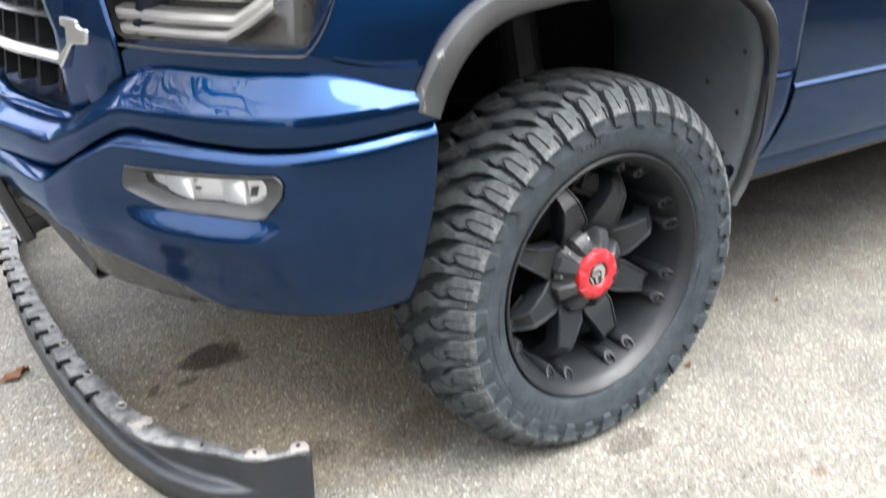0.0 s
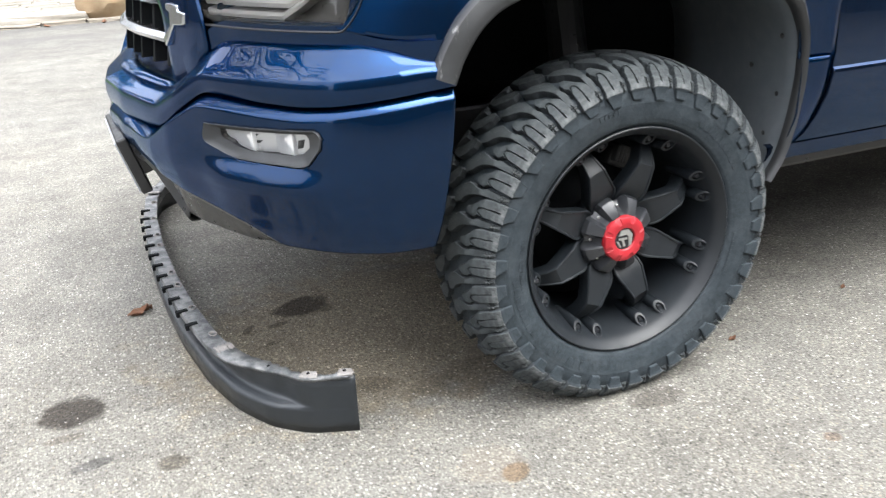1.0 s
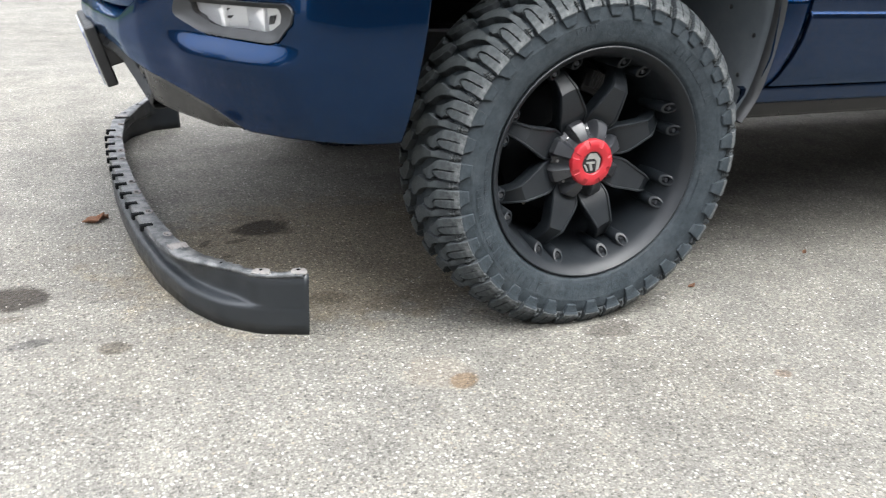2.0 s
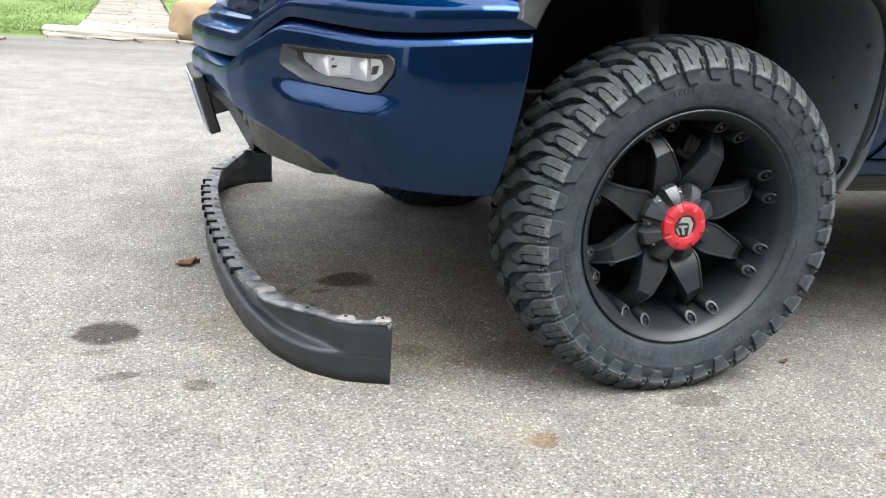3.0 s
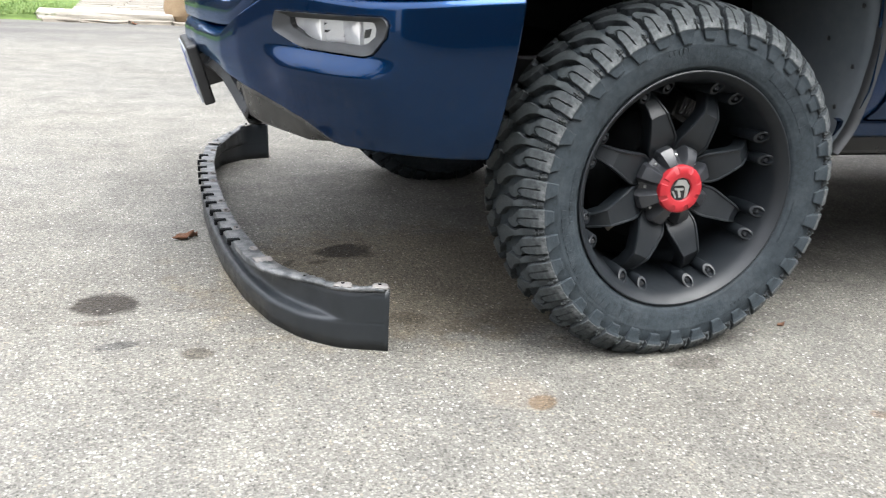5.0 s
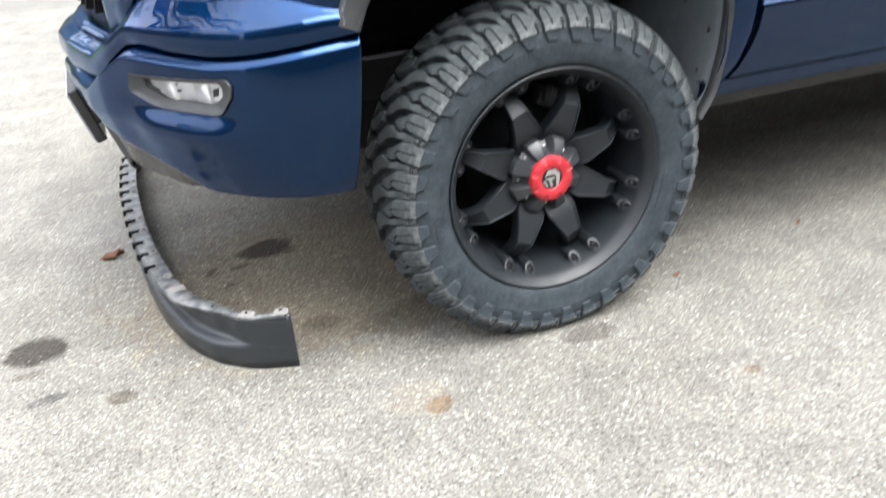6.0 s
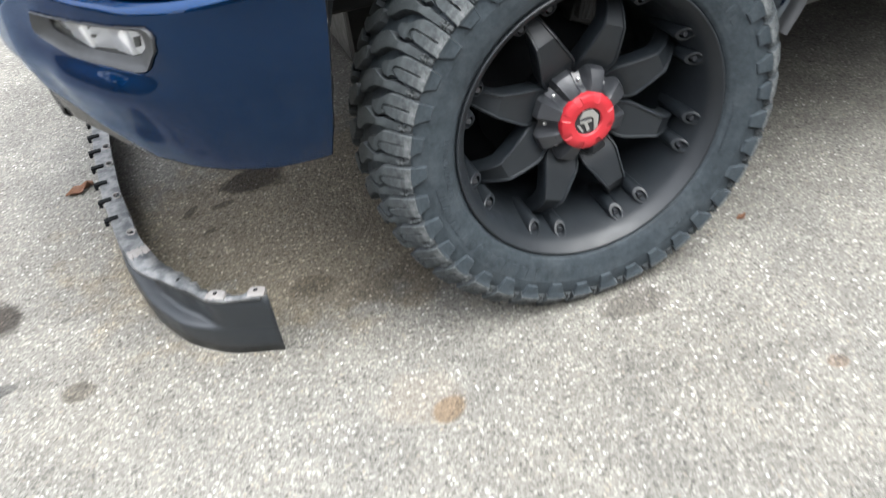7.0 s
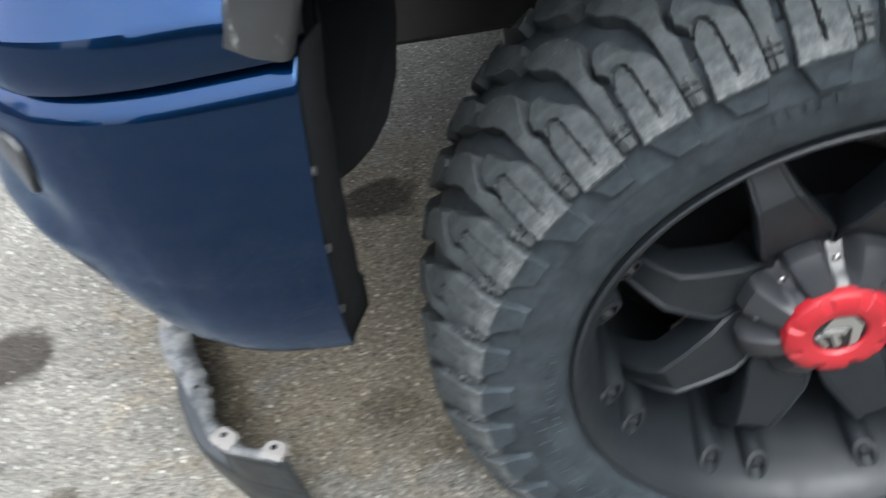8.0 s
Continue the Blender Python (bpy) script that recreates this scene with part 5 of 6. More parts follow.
    for outline in ([(-13, 6), (-7, 17), (8, 17), (17, 6), (15, -12), (9, -17), (9, 3), (4, 7), (-6, 7)], [(-12, 2), (6, 2), (6, -2), (-1, -2), (3, -14), (-2, -15), (-6, -2), (-12, -1)], [(-17, -3), (-13, -3), (-7, -14), (-9, -16)]):
        top = [bm.verts.new((x * 0.00135, -0.0068, z * 0.00135)) for x, z in outline]
        low = [bm.verts.new((x * 0.00135, -0.004, z * 0.00135)) for x, z in outline]
        bm.faces.new(top)
        for i in range(len(outline)):
            bm.faces.new((top[i], top[i - 1], low[i - 1], low[i]))
    part("emblem", bm, STEEL, rim, "bright plain emblem shapes")
    bm = bmesh.new()
    bmesh.ops.create_icosphere(bm, subdivisions=2, radius=0.0042, matrix=Matrix.Diagonal((1, 0.6, 1, 1)))
    screw_me = bpy.data.meshes.new("cap_screw")
    bm.to_mesh(screw_me)
    bm.free()
    screw_me.materials.append(STEEL)
    for k in range(8):
        a = radians(45 * k)
        ob = new("cap_screw", screw_me)
        ob.parent = rim
        ob.location = (0.074 * math.cos(a), 0.0300, 0.074 * math.sin(a))
    return rim


def brake(at):
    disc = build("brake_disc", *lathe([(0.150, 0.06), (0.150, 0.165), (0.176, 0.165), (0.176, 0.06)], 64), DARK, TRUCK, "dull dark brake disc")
    disc.location = at
    bm = bmesh.new()
    m = Matrix.Rotation(-radians(66), 4, "Y")
    box_bm(bm, 0.15, 0.198, 0.12, 0.20, -0.036, 0.036, m)
    caliper = part("brake_caliper", bm, DULL_STEEL, TRUCK, "ribbed grey brake caliper")
    caliper.location = at
    bevel(caliper, 0.006, 2)
    for k in range(7):
        m = Matrix.Rotation(-radians(57 + 3.0 * k), 4, "Y")
        bm = bmesh.new()
        box_bm(bm, 0.165, 0.208, 0.10, 0.17, -0.0045, 0.0045, m)
        bevel(part("caliper_rib", bm, DULL_STEEL, caliper), 0.002, 1)
    bm = bmesh.new()
    m = Matrix.Rotation(radians(138), 4, "Y")
    box_bm(bm, 0.130, 0.172, 0.112, 0.118, -0.028, 0.026, m)
    ob = part("dust_shield", bm, TAN_METAL, TRUCK, "pale brake dust shield")
    ob.location = at


lower_bumper()
upper_bumper()
for far in (False, True):
    fog_lamp(far)
    headlight(far)
    fender(far)
    body_side(far)
lower_valance()
number_plate()
grille()
rest_of_body()
tyre_and_blocks(TRUCK, WC)
wheel_rim(TRUCK, WC)
brake(WC)
for x, far in ((3.64, False), (3.64, True), (-0.005, True)):
    y = 2 * MID + 0.07 if far else 0.0
    t = tyre_and_blocks(TRUCK, (x, y, 0.410), False)
    r = wheel_rim(TRUCK, (x, y, 0.410), False)
    if far:
        t.rotation_euler = r.rotation_euler = (0, 0, math.pi)


# ---- air dam on the ground ----
def air_dam():
    dam = thing("air_dam", "charcoal plastic air dam with scuffed slotted flange lying on the road", "air dam")
    foot = [(-0.671, 0.111), (-0.78, 0.150), (-0.86, 0.225), (-0.918, 0.34), (-0.962, 0.51), (-0.993, 0.76), (-1.006, 1.02), (-1.008, 1.32), (-0.992, 1.62), (-0.958, 1.88), (-0.885, 2.09), (-0.775, 2.205), (-0.655, 2.238)]
    n = 200
    line = resample(foot, n, 6)
    t = np.gradient(line, axis=0)
    t /= np.linalg.norm(t, axis=1)[:, None]
    inw = np.stack([-t[:, 1], t[:, 0]], 1)
    if inw[n // 2][0] < 0:
        inw = -inw
    s = np.linspace(0, 1, n)
    kink = 0.195

    def station(i):
        e = min(s[i], 1 - s[i])
        g = min(1.0, e / kink)          # 0 at an end, 1 at the kink
        g = g * g * (3 - 2 * g)
        ramp = min(1.0, max(0.0, (e / kink - 0.20) / 0.26))
        step = 0.0003 + 0.0297 * ramp * ramp * (3 - 2 * ramp)
        low = 0.072 - 0.010 * g         # height of the ledge
        top = 0.162 - 0.038 * g         # height of the upper edge
        return e, g, step, low, top

    def p(i, d, z):
        q = line[i] + inw[i] * d
        return (q[0], q[1], z)

    def upper(e, step):
        """Where the wall's upper edge lies: it leans out towards the ends."""
        return step - 0.016 * (1 - min(1, e / kink))

    rows = []
    for i in range(n):
        e, g, step, low, top = station(i)
        f = step / 0.03
        lean = upper(e, 0.0)
        prof = [(0.0, 0.0), (-0.002 * f, 0.03), (-0.004 * f, low - 0.010), (-0.003 * f, low - 0.004), (0.001, low), (step * 0.25, low + 0.003), (step * 0.55, low + 0.005), (step * 0.82, low + 0.008), (step * 0.97, low + 0.014), (step, low + 0.024), (step, 0.5 * (low + 0.026 + top)), (step, top)]
        rows.append([p(i, d + lean * z / 0.16, z) for d, z in prof])
    wall = build("dam_wall", *grid(rows), DAM_PLASTIC, dam, "charcoal plastic wall with a moulded ledge")
    solid(wall, 0.004, 1)
    # flange along the front, with holes near its inner edge and dark clip tabs on its outer edge
    holes = [0.545, 0.742, 0.930, 1.040]
    holes += [2.35 - y for y in holes]
    rows = []
    a, b = int(kink * n) - 2, n - int(kink * n) + 2
    across = (0.047, 0.0465, 0.041, 0.036, 0.031, 0.026, 0.020, 0.010, 0.003, 0.0, -0.0015)
    fine = [(i, f) for i in range(a, b) for f in (0.0, 0.25, 0.5, 0.75)]
    for i, f in fine:
        e, g, step, low, top = station(i)
        c0, c1 = np.array(p(i, 0, 0)), np.array(p(min(i + 1, n - 1), 0, 0))
        q = c0 + (c1 - c0) * f
        w = inw[i]
        rows.append([(q[0] + w[0] * d, q[1] + w[1] * d, top + 0.004 + 0.0012 * math.sin(61 * q[1]) * (k > 1) - (0.009 if k == 0 else 0) - (0.0, 0.001, 0.014)[max(0, k - 8)]) for k, d in enumerate(across)])
    v, f = grid(rows)
    wide = len(across) - 1
    keep = []
    for k, q in enumerate(f):
        c = np.mean([v[j] for j in q], axis=0)
        if not (k % wide in (2, 3, 4) and any(abs(c[1] - y) < 0.011 for y in holes)):
            keep.append(q)
    solid(build("slotted_flange", v, keep, DAM_EDGE, dam, "dusty grey flange with open slots", False), 0.004, -1)
    # Added strip stands in for the shade seen through the slots.
    v = [(x, y, z - 0.014) for r in rows for x, y, z in (r[1], r[-3])]
    build("flange_lip", v, [(2 * k, 2 * k + 1, 2 * k + 3, 2 * k + 2) for k in range(len(rows) - 1)], LINER, dam, "dark strip added under the flange so its slots look shaded")

    # torn white edge where the flange ends
    for i, way in ((a, 1), (b - 1, -1)):
        top = station(i)[4] + 0.0100
        rows = []
        for k in range(13):
            d = 0.047 * k / 12
            tooth = 0.006 * math.sin(k * 2.1) + 0.004 * (k % 2)
            q, w = line[i] + inw[i] * d, t[i] * way
            rows.append([(q[0] + w[0] * u, q[1] + w[1] * u, top + z) for u, z in ((-0.010 - tooth, -0.012), (-0.008 - tooth, -0.002), (0.006, 0.001), (0.018 + 0.7 * tooth, 0.0))])
        solid(build("torn_edge", *grid(rows), SCUFF_WHITE, dam, "torn white edge of the flange", False), 0.003, 0)

    def flange_at(y, d, z=0.0):
        k = min(range(a, b), key=lambda j: abs(line[j][1] - y))
        q = line[k] + inw[k] * d
        return Vector((q[0], y, station(k)[4] + 0.004 + z)), Vector((inw[k][0], inw[k][1], 0)), Vector((t[k][0], t[k][1], 0))

    for y in holes:
        c, out, along = flange_at(y, 0.036)
        ring = []
        for k in range(21):
            u = 2 * math.pi * k / 20
            w = out * math.cos(u) + along * math.sin(u) * 1.35
            ring.append([tuple(c + w * r + Vector((0, 0, z))) for r, z in ((0.0085, -0.004), (0.0088, 0.0026), (0.0112, 0.003), (0.0122, -0.002))])
        build("slot_rim", *grid(ring), SCUFF_WHITE, dam, "pale raised rim of a slot")
    for k in range(12):
        y = 0.632 + 0.0985 * k
        c, out, along = flange_at(y, 0.008)
        m = Matrix((( -out.x, along.x, 0, c.x), (-out.y, along.y, 0, c.y), (0, 0, 1, c.z), (0, 0, 0, 1)))
        bm = bmesh.new()
        box_bm(bm, -0.012, 0.022, -0.0085, 0.0085, -0.003, 0.0035, m)
        box_bm(bm, 0.013, 0.022, -0.007, 0.007, -0.014, 0.000, m)
        bevel(part("clip_tab", bm, DARK, dam, "black clip tab"), 0.0015, 1)
    # narrow upper rim at both ends, scraped white, with screw pads
    for end in (0, 1):
        rows = []
        for k in range(1, int(kink * n) - 1):
            i = n - 1 - k if end else k
            e, g, step, low, top = station(i)
            d0 = upper(e, step)
            x = e * 2.85
            m = min(1.0, max(0.0, (x - 0.30) / 0.21))
            m = m * m * (3 - 2 * m)
            pad = 0.020 if x < 0.052 else (0.006 if x < 0.095 else 0.013 + 0.004 * math.sin(k * 1.7) * (x > 0.16) + 0.016 * min(1.0, max(0.0, (x - 0.19) / 0.12)))
            pad = pad * (1 - m) + 0.047 * m
            d0 *= 1 - m
            z = top + 0.002 * m
            wob = 0.0016 * math.sin(k * 2.3) + 0.001 * math.sin(k * 5.1)
            rows.append([p(i, d0 - 0.002, z - 0.006), p(i, d0 - 0.003, z + 0.001 + wob), p(i, d0 + pad * 0.5, z + 0.002 + wob), p(i, d0 + pad, z + 0.001), p(i, d0 + pad + 0.001, z - 0.004)])
        solid(build("upper_rim", *grid(rows), DAM_EDGE, dam, "scuffed pale upper rim"), 0.003)
        for x in (0.315, 0.455):
            i = int(x / 2.85 * (n - 1))
            i = n - 1 - i if end else i
            e, g, step, low, top = station(i)
            q = line[i] + inw[i] * (0.018 + 0.016 * (x < 0.4))
            bm = bmesh.new()
            tube_bm(bm, (q[0], q[1], top - 0.002), (q[0], q[1], top + 0.0045), 0.011, 0.008, 14)
            boss = part("screw_boss", bm, DAM_EDGE, dam, "small round screw boss")
            bm = bmesh.new()
            tube_bm(bm, (q[0], q[1], top), (q[0], q[1], top + 0.0052), 0.0042, None, 10)
            part("screw_hole", bm, EMBLEM_BLACK, boss)
        for x0, x1, r in ((0.006, 0.048, 0.004), (0.105, 0.155, 0.0045)):
            rows = []
            for x in np.linspace(x0, x1, 10):
                u = x / 2.85 * (n - 1)
                i = int(u)
                i = n - 2 - i if end else i
                e, g, step, low, top = station(i)
                c = line[i] + (line[min(i + 1, n - 1)] - line[i]) * ((u % 1) if not end else 1 - (u % 1))
                d0 = upper(e, step)
                edge = -0.020 + 0.018 * math.sin((x - x0) / (x1 - x0) * math.pi) ** 0.2
                rows.append([tuple(np.r_[c + inw[i] * (d0 + d), top + z]) for d, z in ((-0.003, 0.0006), (0.004, 0.0026), (0.026 + edge, 0.0026), (0.029 + edge, -0.001))])
            pad = solid(build("screw_pad", *grid(rows), SCUFF_WHITE, dam, "white scraped screw pad", False), 0.004)
            bm = bmesh.new()
            mid = Vector(rows[5][1]).lerp(Vector(rows[5][2]), 0.5)
            tube_bm(bm, mid + Vector((0, 0, -0.002)), mid + Vector((0, 0, 0.0048)), 0.0048, None, 10)
            part("screw_hole", bm, EMBLEM_BLACK, pad)
    return dam


air_dam()


# ---- far roadside ----
def lawn(name, x0, x1, y0, y1):
    rows = []
    for x in np.linspace(x0, x1, 14):
        rows.append([(x, y0 - 0.25, -0.02)] + [(x, y, 0.06 + 0.02 * math.sin(x * 2.1 + y) + 0.012 * max(0, y - y0)) for y in np.linspace(y0, y1, 14)])
    ob = build(name, *grid(rows), SOIL)
    return tagged(ob, "green mown lawn beyond the road", "lawn", kind="structure")


lawn("lawn", -11, -1.90, 9.75, 40)
lawn("lawn", -0.72, 40, 9.95, 40)
def grass():
    rnd = random.Random(3)
    v, f = [], []
    for k in range(42000):
        if k < 30000:
            x, y = rnd.uniform(-4.4, -1.88), 9.62 + 9.0 * rnd.random() ** 1.6
        else:
            x, y = rnd.uniform(-0.70, 1.2), 9.9 + 8.0 * rnd.random() ** 1.6
        z = 0.055 + 0.012 * max(0, y - 9.75)
        h, a, w = rnd.uniform(0.012, 0.04), rnd.uniform(0, math.tau), rnd.uniform(0.004, 0.009)
        dx, dy = math.cos(a) * w, math.sin(a) * w
        lx, ly = rnd.uniform(-0.03, 0.03), rnd.uniform(-0.03, 0.03)
        b = len(v)
        v += [(x - dx, y - dy, z), (x + dx, y + dy, z), (x + lx, y + ly, z + h)]
        f.append((b, b + 1, b + 2))
    ob = build("grass", v, f, GRASS, None, "", False)
    tagged(ob, "short bright green grass blades on the lawn", "grass", kind="stuff")


grass()


def slab(name, parent, x0, x1, y0, y1, z0, z1, mat, rnd, rough=0.012):
    bm = bmesh.new()
    box_bm(bm, x0, x1, y0, y1, z0, z1)
    bmesh.ops.subdivide_edges(bm, edges=bm.edges, cuts=2, use_grid_fill=True)
    for v in bm.verts:
        v.co += Vector((rnd.uniform(-rough, rough), rnd.uniform(-rough, rough), rnd.uniform(-rough, rough) * 0.4))
    ob = part(name, bm, mat, parent)
    bevel(ob, 0.01, 1)
    return ob


def walkway():
    rnd = random.Random(11)
    bm = bmesh.new()
    box_bm(bm, -1.93, -0.68, 9.9, 24, -0.05, 0.075)
    bed = part("walkway", bm, EDGE_STONE)
    tagged(bed, "pale flagstone garden path", "path", kind="structure")
    y = 9.96
    while y < 20:
        d = rnd.uniform(0.3, 0.5)
        x = -1.92
        while x < -0.75:
            w = min(rnd.uniform(0.4, 0.75), -0.70 - x)
            if -0.70 - (x + w) < 0.18:
                w = -0.70 - x
            slab("flagstone", bed, x + 0.012, x + w - 0.012, y + 0.012, y + d - 0.012, 0.03, 0.085 + rnd.uniform(0, 0.015), FLAGSTONE, rnd)
            x += w
        y += d
    step = slab("kerb_slab", None, -2.26, -0.74, 9.62, 9.93, -0.02, 0.115, CREAM_STONE, rnd, 0.015)
    tagged(step, "cream concrete step at the end of the path", "step", kind="structure")
    edging = thing("stone_edging", "worn flat edging stones along the road", "edging", kind="structure")
    x = -2.2
    while x < 1.2:
        w = rnd.uniform(0.35, 0.6)
        slab("edging_stone", edging, x + 0.01, x + w - 0.01, 9.42 + rnd.uniform(-0.03, 0.02), 9.60, -0.02, 0.03 + rnd.uniform(0, 0.012), EDGE_STONE, rnd, 0.014)
        x += w


walkway()


def boulder():
    bm = bmesh.new()
    bmesh.ops.create_icosphere(bm, subdivisions=4, radius=1.0)
    planes = [Vector(v).normalized() for v in ((0.2, -1, 0.25), (-0.9, -0.5, 0.35), (0.0, -0.35, 1), (0.9, -0.3, 0.4), (-0.4, -0.1, 0.9), (0, 1, 0.2), (0.3, -0.8, -0.5))]
    for v in bm.verts:
        for pl in planes:
            over = v.co.dot(pl) - 0.72
            if over > 0:
                v.co -= pl * over * 0.9
        v.co += v.co * 0.08 * noise.noise(v.co * 2.3) + v.co * 0.03 * noise.noise(v.co * 7)
        v.co = Vector((v.co.x * 0.46, v.co.y * 0.34, v.co.z * 0.40))
    ob = part("boulder", bm, BOULDER, None, "", True)
    sharp(ob, 28)
    ob.location = (-0.40, 9.78, 0.26)
    tagged(ob, "tan sandstone boulder beside the garden path", "boulder")


boulder()


# ---- leaves and grit on the road ----
def dry_leaf(x, y, size, turn, curl):
    rows = []
    for a in np.linspace(-1, 1, 11):
        w = 0.55 * (1 - abs(a) ** 1.8) * (1 + 0.35 * math.sin(a * 15)) * (1 + 0.25 * math.sin(a * 37 + 1))
        rows.append([(a, w * b, 0.10 + 0.30 * b * b * curl * (1 + 0.5 * a) + 0.14 * curl * a * a + 0.08 * math.sin(5 * a + 3 * b)) for b in np.linspace(-1, 1, 7)])
    ob = build("fallen_leaf", *grid(rows), LEAF_DRY)
    ob.scale = (size, size, size)
    ob.location = (x, y, 0.0)
    ob.rotation_euler = (0, 0, radians(turn))
    solid(ob, 0.03)
    tagged(ob, "curled reddish brown dry leaf on the road", "leaf", "fallen leaves")


for x, y, size, turn, curl in ((-1.09, 1.06, 0.036, 20, 1.0), (-1.06, 1.09, 0.020, -40, 1.4), (0.95, 0.17, 0.012, 30, 1.2), (0.42, 0.06, 0.014, 10, 1.0), (-0.05, 9.3, 0.05, 30, 1.0), (-0.6, 9.32, 0.05, 80, 1.0), (-1.2, 9.36, 0.045, 130, 1.0), (-2.6, 8.9, 0.05, 10, 1.0)):
    dry_leaf(x, y, size, turn, curl)


def grit():
    rnd = random.Random(8)
    v, f = [], []
    for k in range(9000):
        x, y = rnd.uniform(-2.2, 1.6), rnd.uniform(-1.3, 2.2)
        r = 0.0012 + 0.0035 * rnd.random() ** 4
        b = len(v)
        a = rnd.uniform(0, math.tau)
        for j in range(4):
            q = a + j * math.pi / 2 + rnd.uniform(-0.4, 0.4)
            v.append((x + r * math.cos(q) * rnd.uniform(0.7, 1.2), y + r * math.sin(q) * rnd.uniform(0.7, 1.2), -0.0005))
        v.append((x + rnd.uniform(-r, r) * 0.3, y + rnd.uniform(-r, r) * 0.3, r * rnd.uniform(0.5, 1.0)))
        f += [(b, b + 1, b + 4), (b + 1, b + 2, b + 4), (b + 2, b + 3, b + 4), (b + 3, b, b + 4)]
    ob = build("grit", v, f, PEBBLE, None, "", False)
    tagged(ob, "pale loose grit scattered on the asphalt", "grit", kind="stuff")


grit()


# ---- trees round the road; unseen leafy ones added to dim the low sky ----
def tree_meshes(seed, height, leaves=10, leaf=1.0, last=4):
    rnd = random.Random(seed)
    wood_v, wood_f, tips = [], [], []

    def limb(a, b, r0, r1, n):
        z = (b - a).normalized()
        x = z.orthogonal().normalized()
        y = z.cross(x)
        k = len(wood_v)
        for p, r in ((a, r0), (b, r1)):
            wood_v.extend(tuple(p + (x * math.cos(math.tau * j / n) + y * math.sin(math.tau * j / n)) * r) for j in range(n))
        wood_f.extend((k + j, k + (j + 1) % n, k + n + (j + 1) % n, k + n + j) for j in range(n))

    def grow(a, way, length, r, depth):
        b = a + way * length
        limb(a, b, r, r * 0.62, 8 if depth < 2 else (5 if depth < 4 else 3))
        if depth >= 2:
            tips.append((b, depth))
        if depth == last:
            return
        for _ in range(3 if depth else 5):
            side = Vector((rnd.uniform(-1, 1), rnd.uniform(-1, 1), rnd.uniform(0.1, 0.9))).normalized()
            grow(a + way * length * rnd.uniform(0.65, 1.0), (way * 0.55 + side * 0.8).normalized(), length * rnd.uniform(0.52, 0.7), r * (0.5 if last < 5 else 0.50), depth + 1)

    grow(Vector((0, 0, -0.1)), Vector((rnd.uniform(-0.05, 0.05), rnd.uniform(-0.05, 0.05), 1)).normalized(), height * 0.42, height * 0.03, 0)
    trunk = bpy.data.meshes.new("trunk")
    trunk.from_pydata(wood_v, [], wood_f)
    trunk.materials.append(BARK)
    v, f = [], []
    for p, depth in tips:
        for _ in range(leaves if depth > 2 else leaves // 3):
            q = p + Vector((rnd.gauss(0, 0.45), rnd.gauss(0, 0.45), rnd.gauss(0, 0.38)))
            a, b = Vector((rnd.uniform(-1, 1), rnd.uniform(-1, 1), rnd.uniform(-0.6, 0.6))).normalized(), Vector((rnd.uniform(-1, 1), rnd.uniform(-1, 1), rnd.uniform(-1, 1))).normalized()
            r = rnd.uniform(0.08, 0.19) * leaf
            k = len(v)
            v += [q - a * r, q + b * r * 0.5, q + a * r, q - b * r * 0.5]
            f.append((k, k + 1, k + 2, k + 3))
    crown_me = bpy.data.meshes.new("crown")
    crown_me.from_pydata([tuple(p) for p in v], [], f)
    crown_me.materials.append(LEAF_GREEN)
    return trunk, crown_me


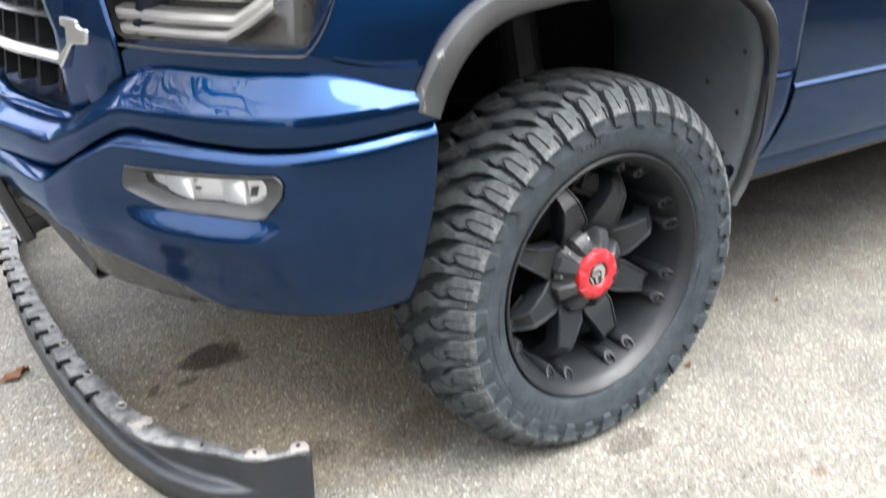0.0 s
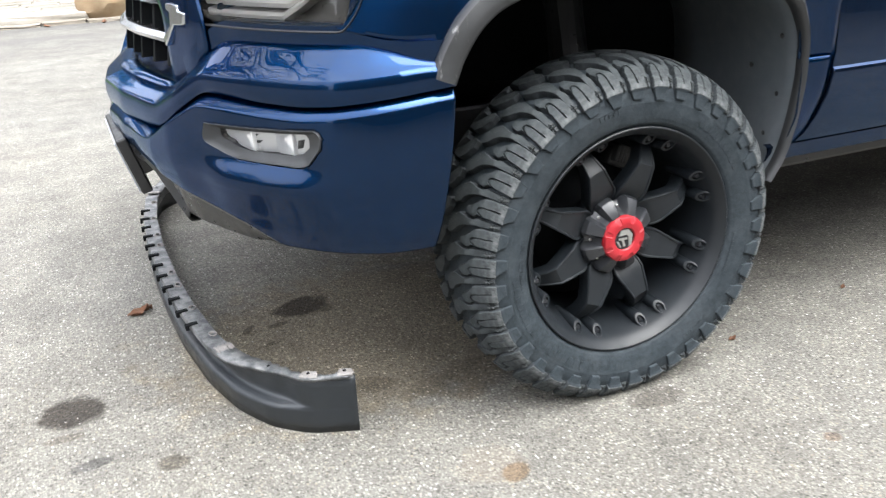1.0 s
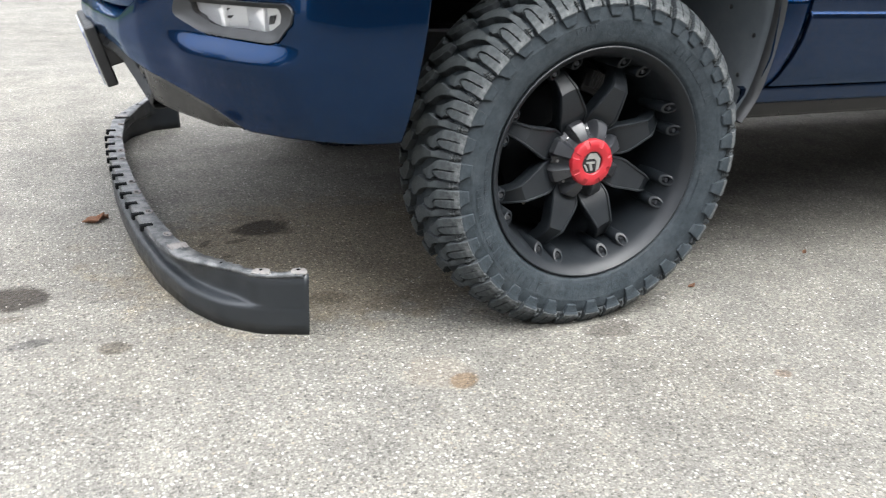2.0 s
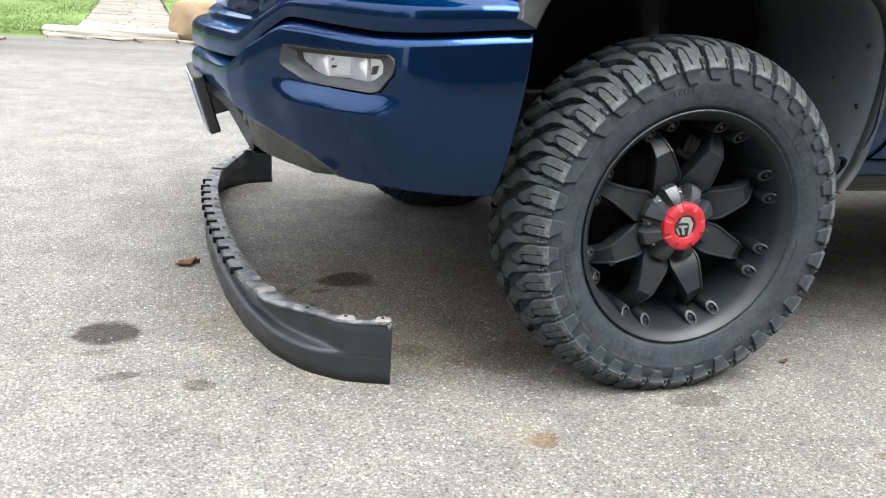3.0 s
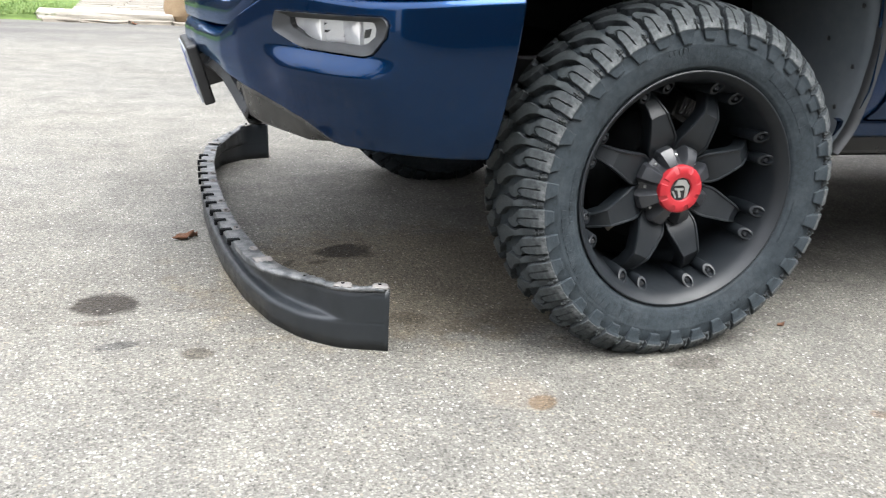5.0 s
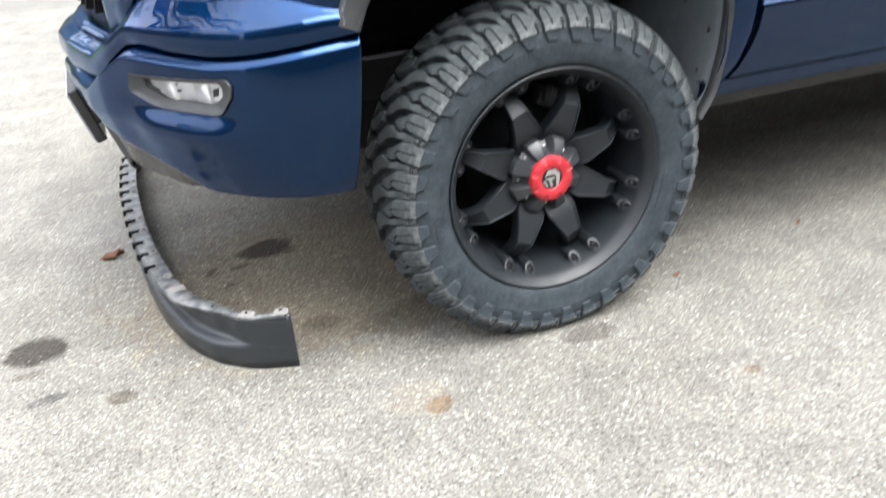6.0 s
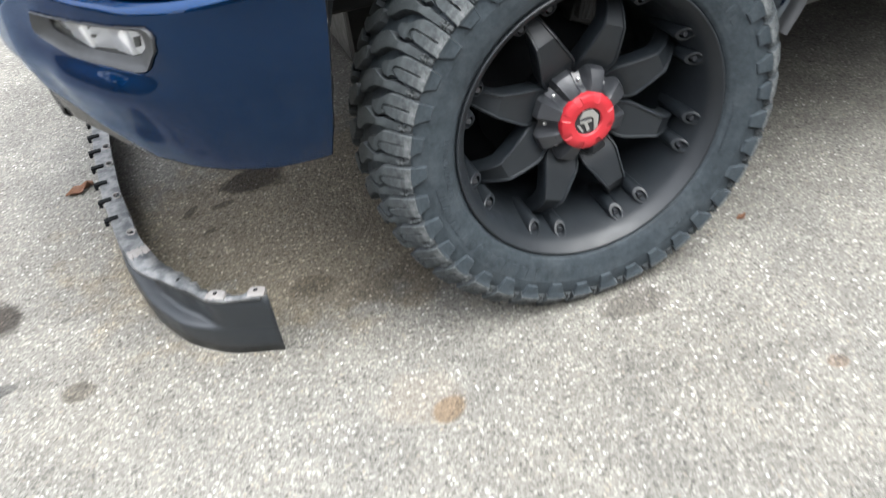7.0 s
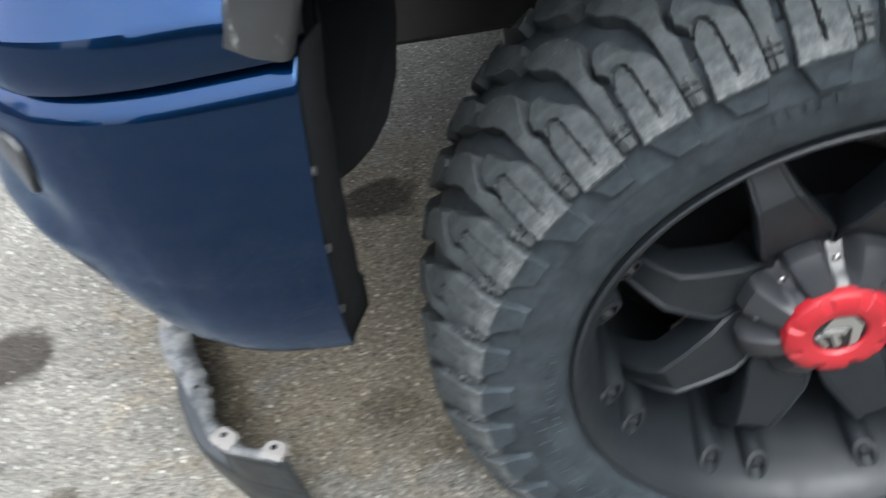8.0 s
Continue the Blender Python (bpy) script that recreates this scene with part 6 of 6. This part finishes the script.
KINDS = [tree_meshes(21, 9.0), tree_meshes(22, 11.0), tree_meshes(23, 8.0), tree_meshes(24, 9.5, 1, 0.25, 6)]
for x, y, turn, size, kind in ((-14, -20, 10, 1.0, 0), (-4, -24, 80, 1.1, 1), (8, -22, 200, 1.15, 2), (-22, -8, 30, 0.8, 0), (-12, 13, 220, 1.0, 1), (5, 19, 60, 1.1, 2), (13, 16, 90, 1.0, 0), (-8.0, 8.2, 15, 2.0, 3), (-12.5, 11.0, 140, 2.1, 3), (-4.6, 14.5, 75, 2.0, 3), (-19, 4, 130, 0.8, 0), (-17, 16, 50, 1.1, 2), (-10, 20, 310, 1.0, 1), (-3.5, 22, 170, 1.0, 0), (-20, -2, 220, 0.7, 2), (1, 24, 20, 0.9, 1), (-14, 24, 100, 1.0, 0), (8.5, -7.5, 40, 1.2, 1), (13.5, -9.0, 300, 1.2, 2)):
    label = "tall tree with mostly bare branches beside the road" if kind == 3 else "unseen leafy green tree added to darken the low sky"
    tree = thing("tree", label, "tree", (x, y, 0), "trees round the road")
    tree.rotation_euler, tree.scale = (0, 0, radians(turn)), (size, size, size)
    for name, me in zip(("trunk", "crown"), KINDS[kind]):
        ob = new(name, me)
        ob.parent = tree


# ---- plain unseen walls, added to block low light and darken reflections ----
def shade_walls():
    bm = bmesh.new()
    box_bm(bm, -12, 18, -9.3, -9.0, 0.0, 5.6)
    ob = part("wall_south", bm, SHADE_WALL)
    tagged(ob, "plain unseen wall added across the road to block low light", "wall", kind="structure")
    bm = bmesh.new()
    box_bm(bm, 8.6, 8.9, -8.9, 8.5, 0.0, 4.0)
    ob = part("wall_east", bm, SHADE_WALL)
    tagged(ob, "plain unseen wall added behind the truck to block low light", "wall", kind="structure")
    bm = bmesh.new()
    box_bm(bm, -0.3, 8.5, 3.4, 3.6, 0.0, 3.2)
    ob = part("wall_beside_truck", bm, SHADE_WALL)
    tagged(ob, "plain unseen wall added on the truck's far side to shade the road under it", "wall", kind="structure")
    bm = bmesh.new()
    box_bm(bm, -24, 14, 27.0, 27.3, 0.0, 6.0)
    ob = part("wall_north", bm, SHADE_WALL)
    tagged(ob, "plain unseen wall added beyond the lawn to darken reflections", "wall", kind="structure")
    bm = bmesh.new()
    box_bm(bm, -24.3, -24.0, -14, 27, 0.0, 5.0)
    ob = part("wall_west", bm, SHADE_WALL)
    tagged(ob, "plain unseen wall added down the road to darken reflections", "wall", kind="structure")


shade_walls()
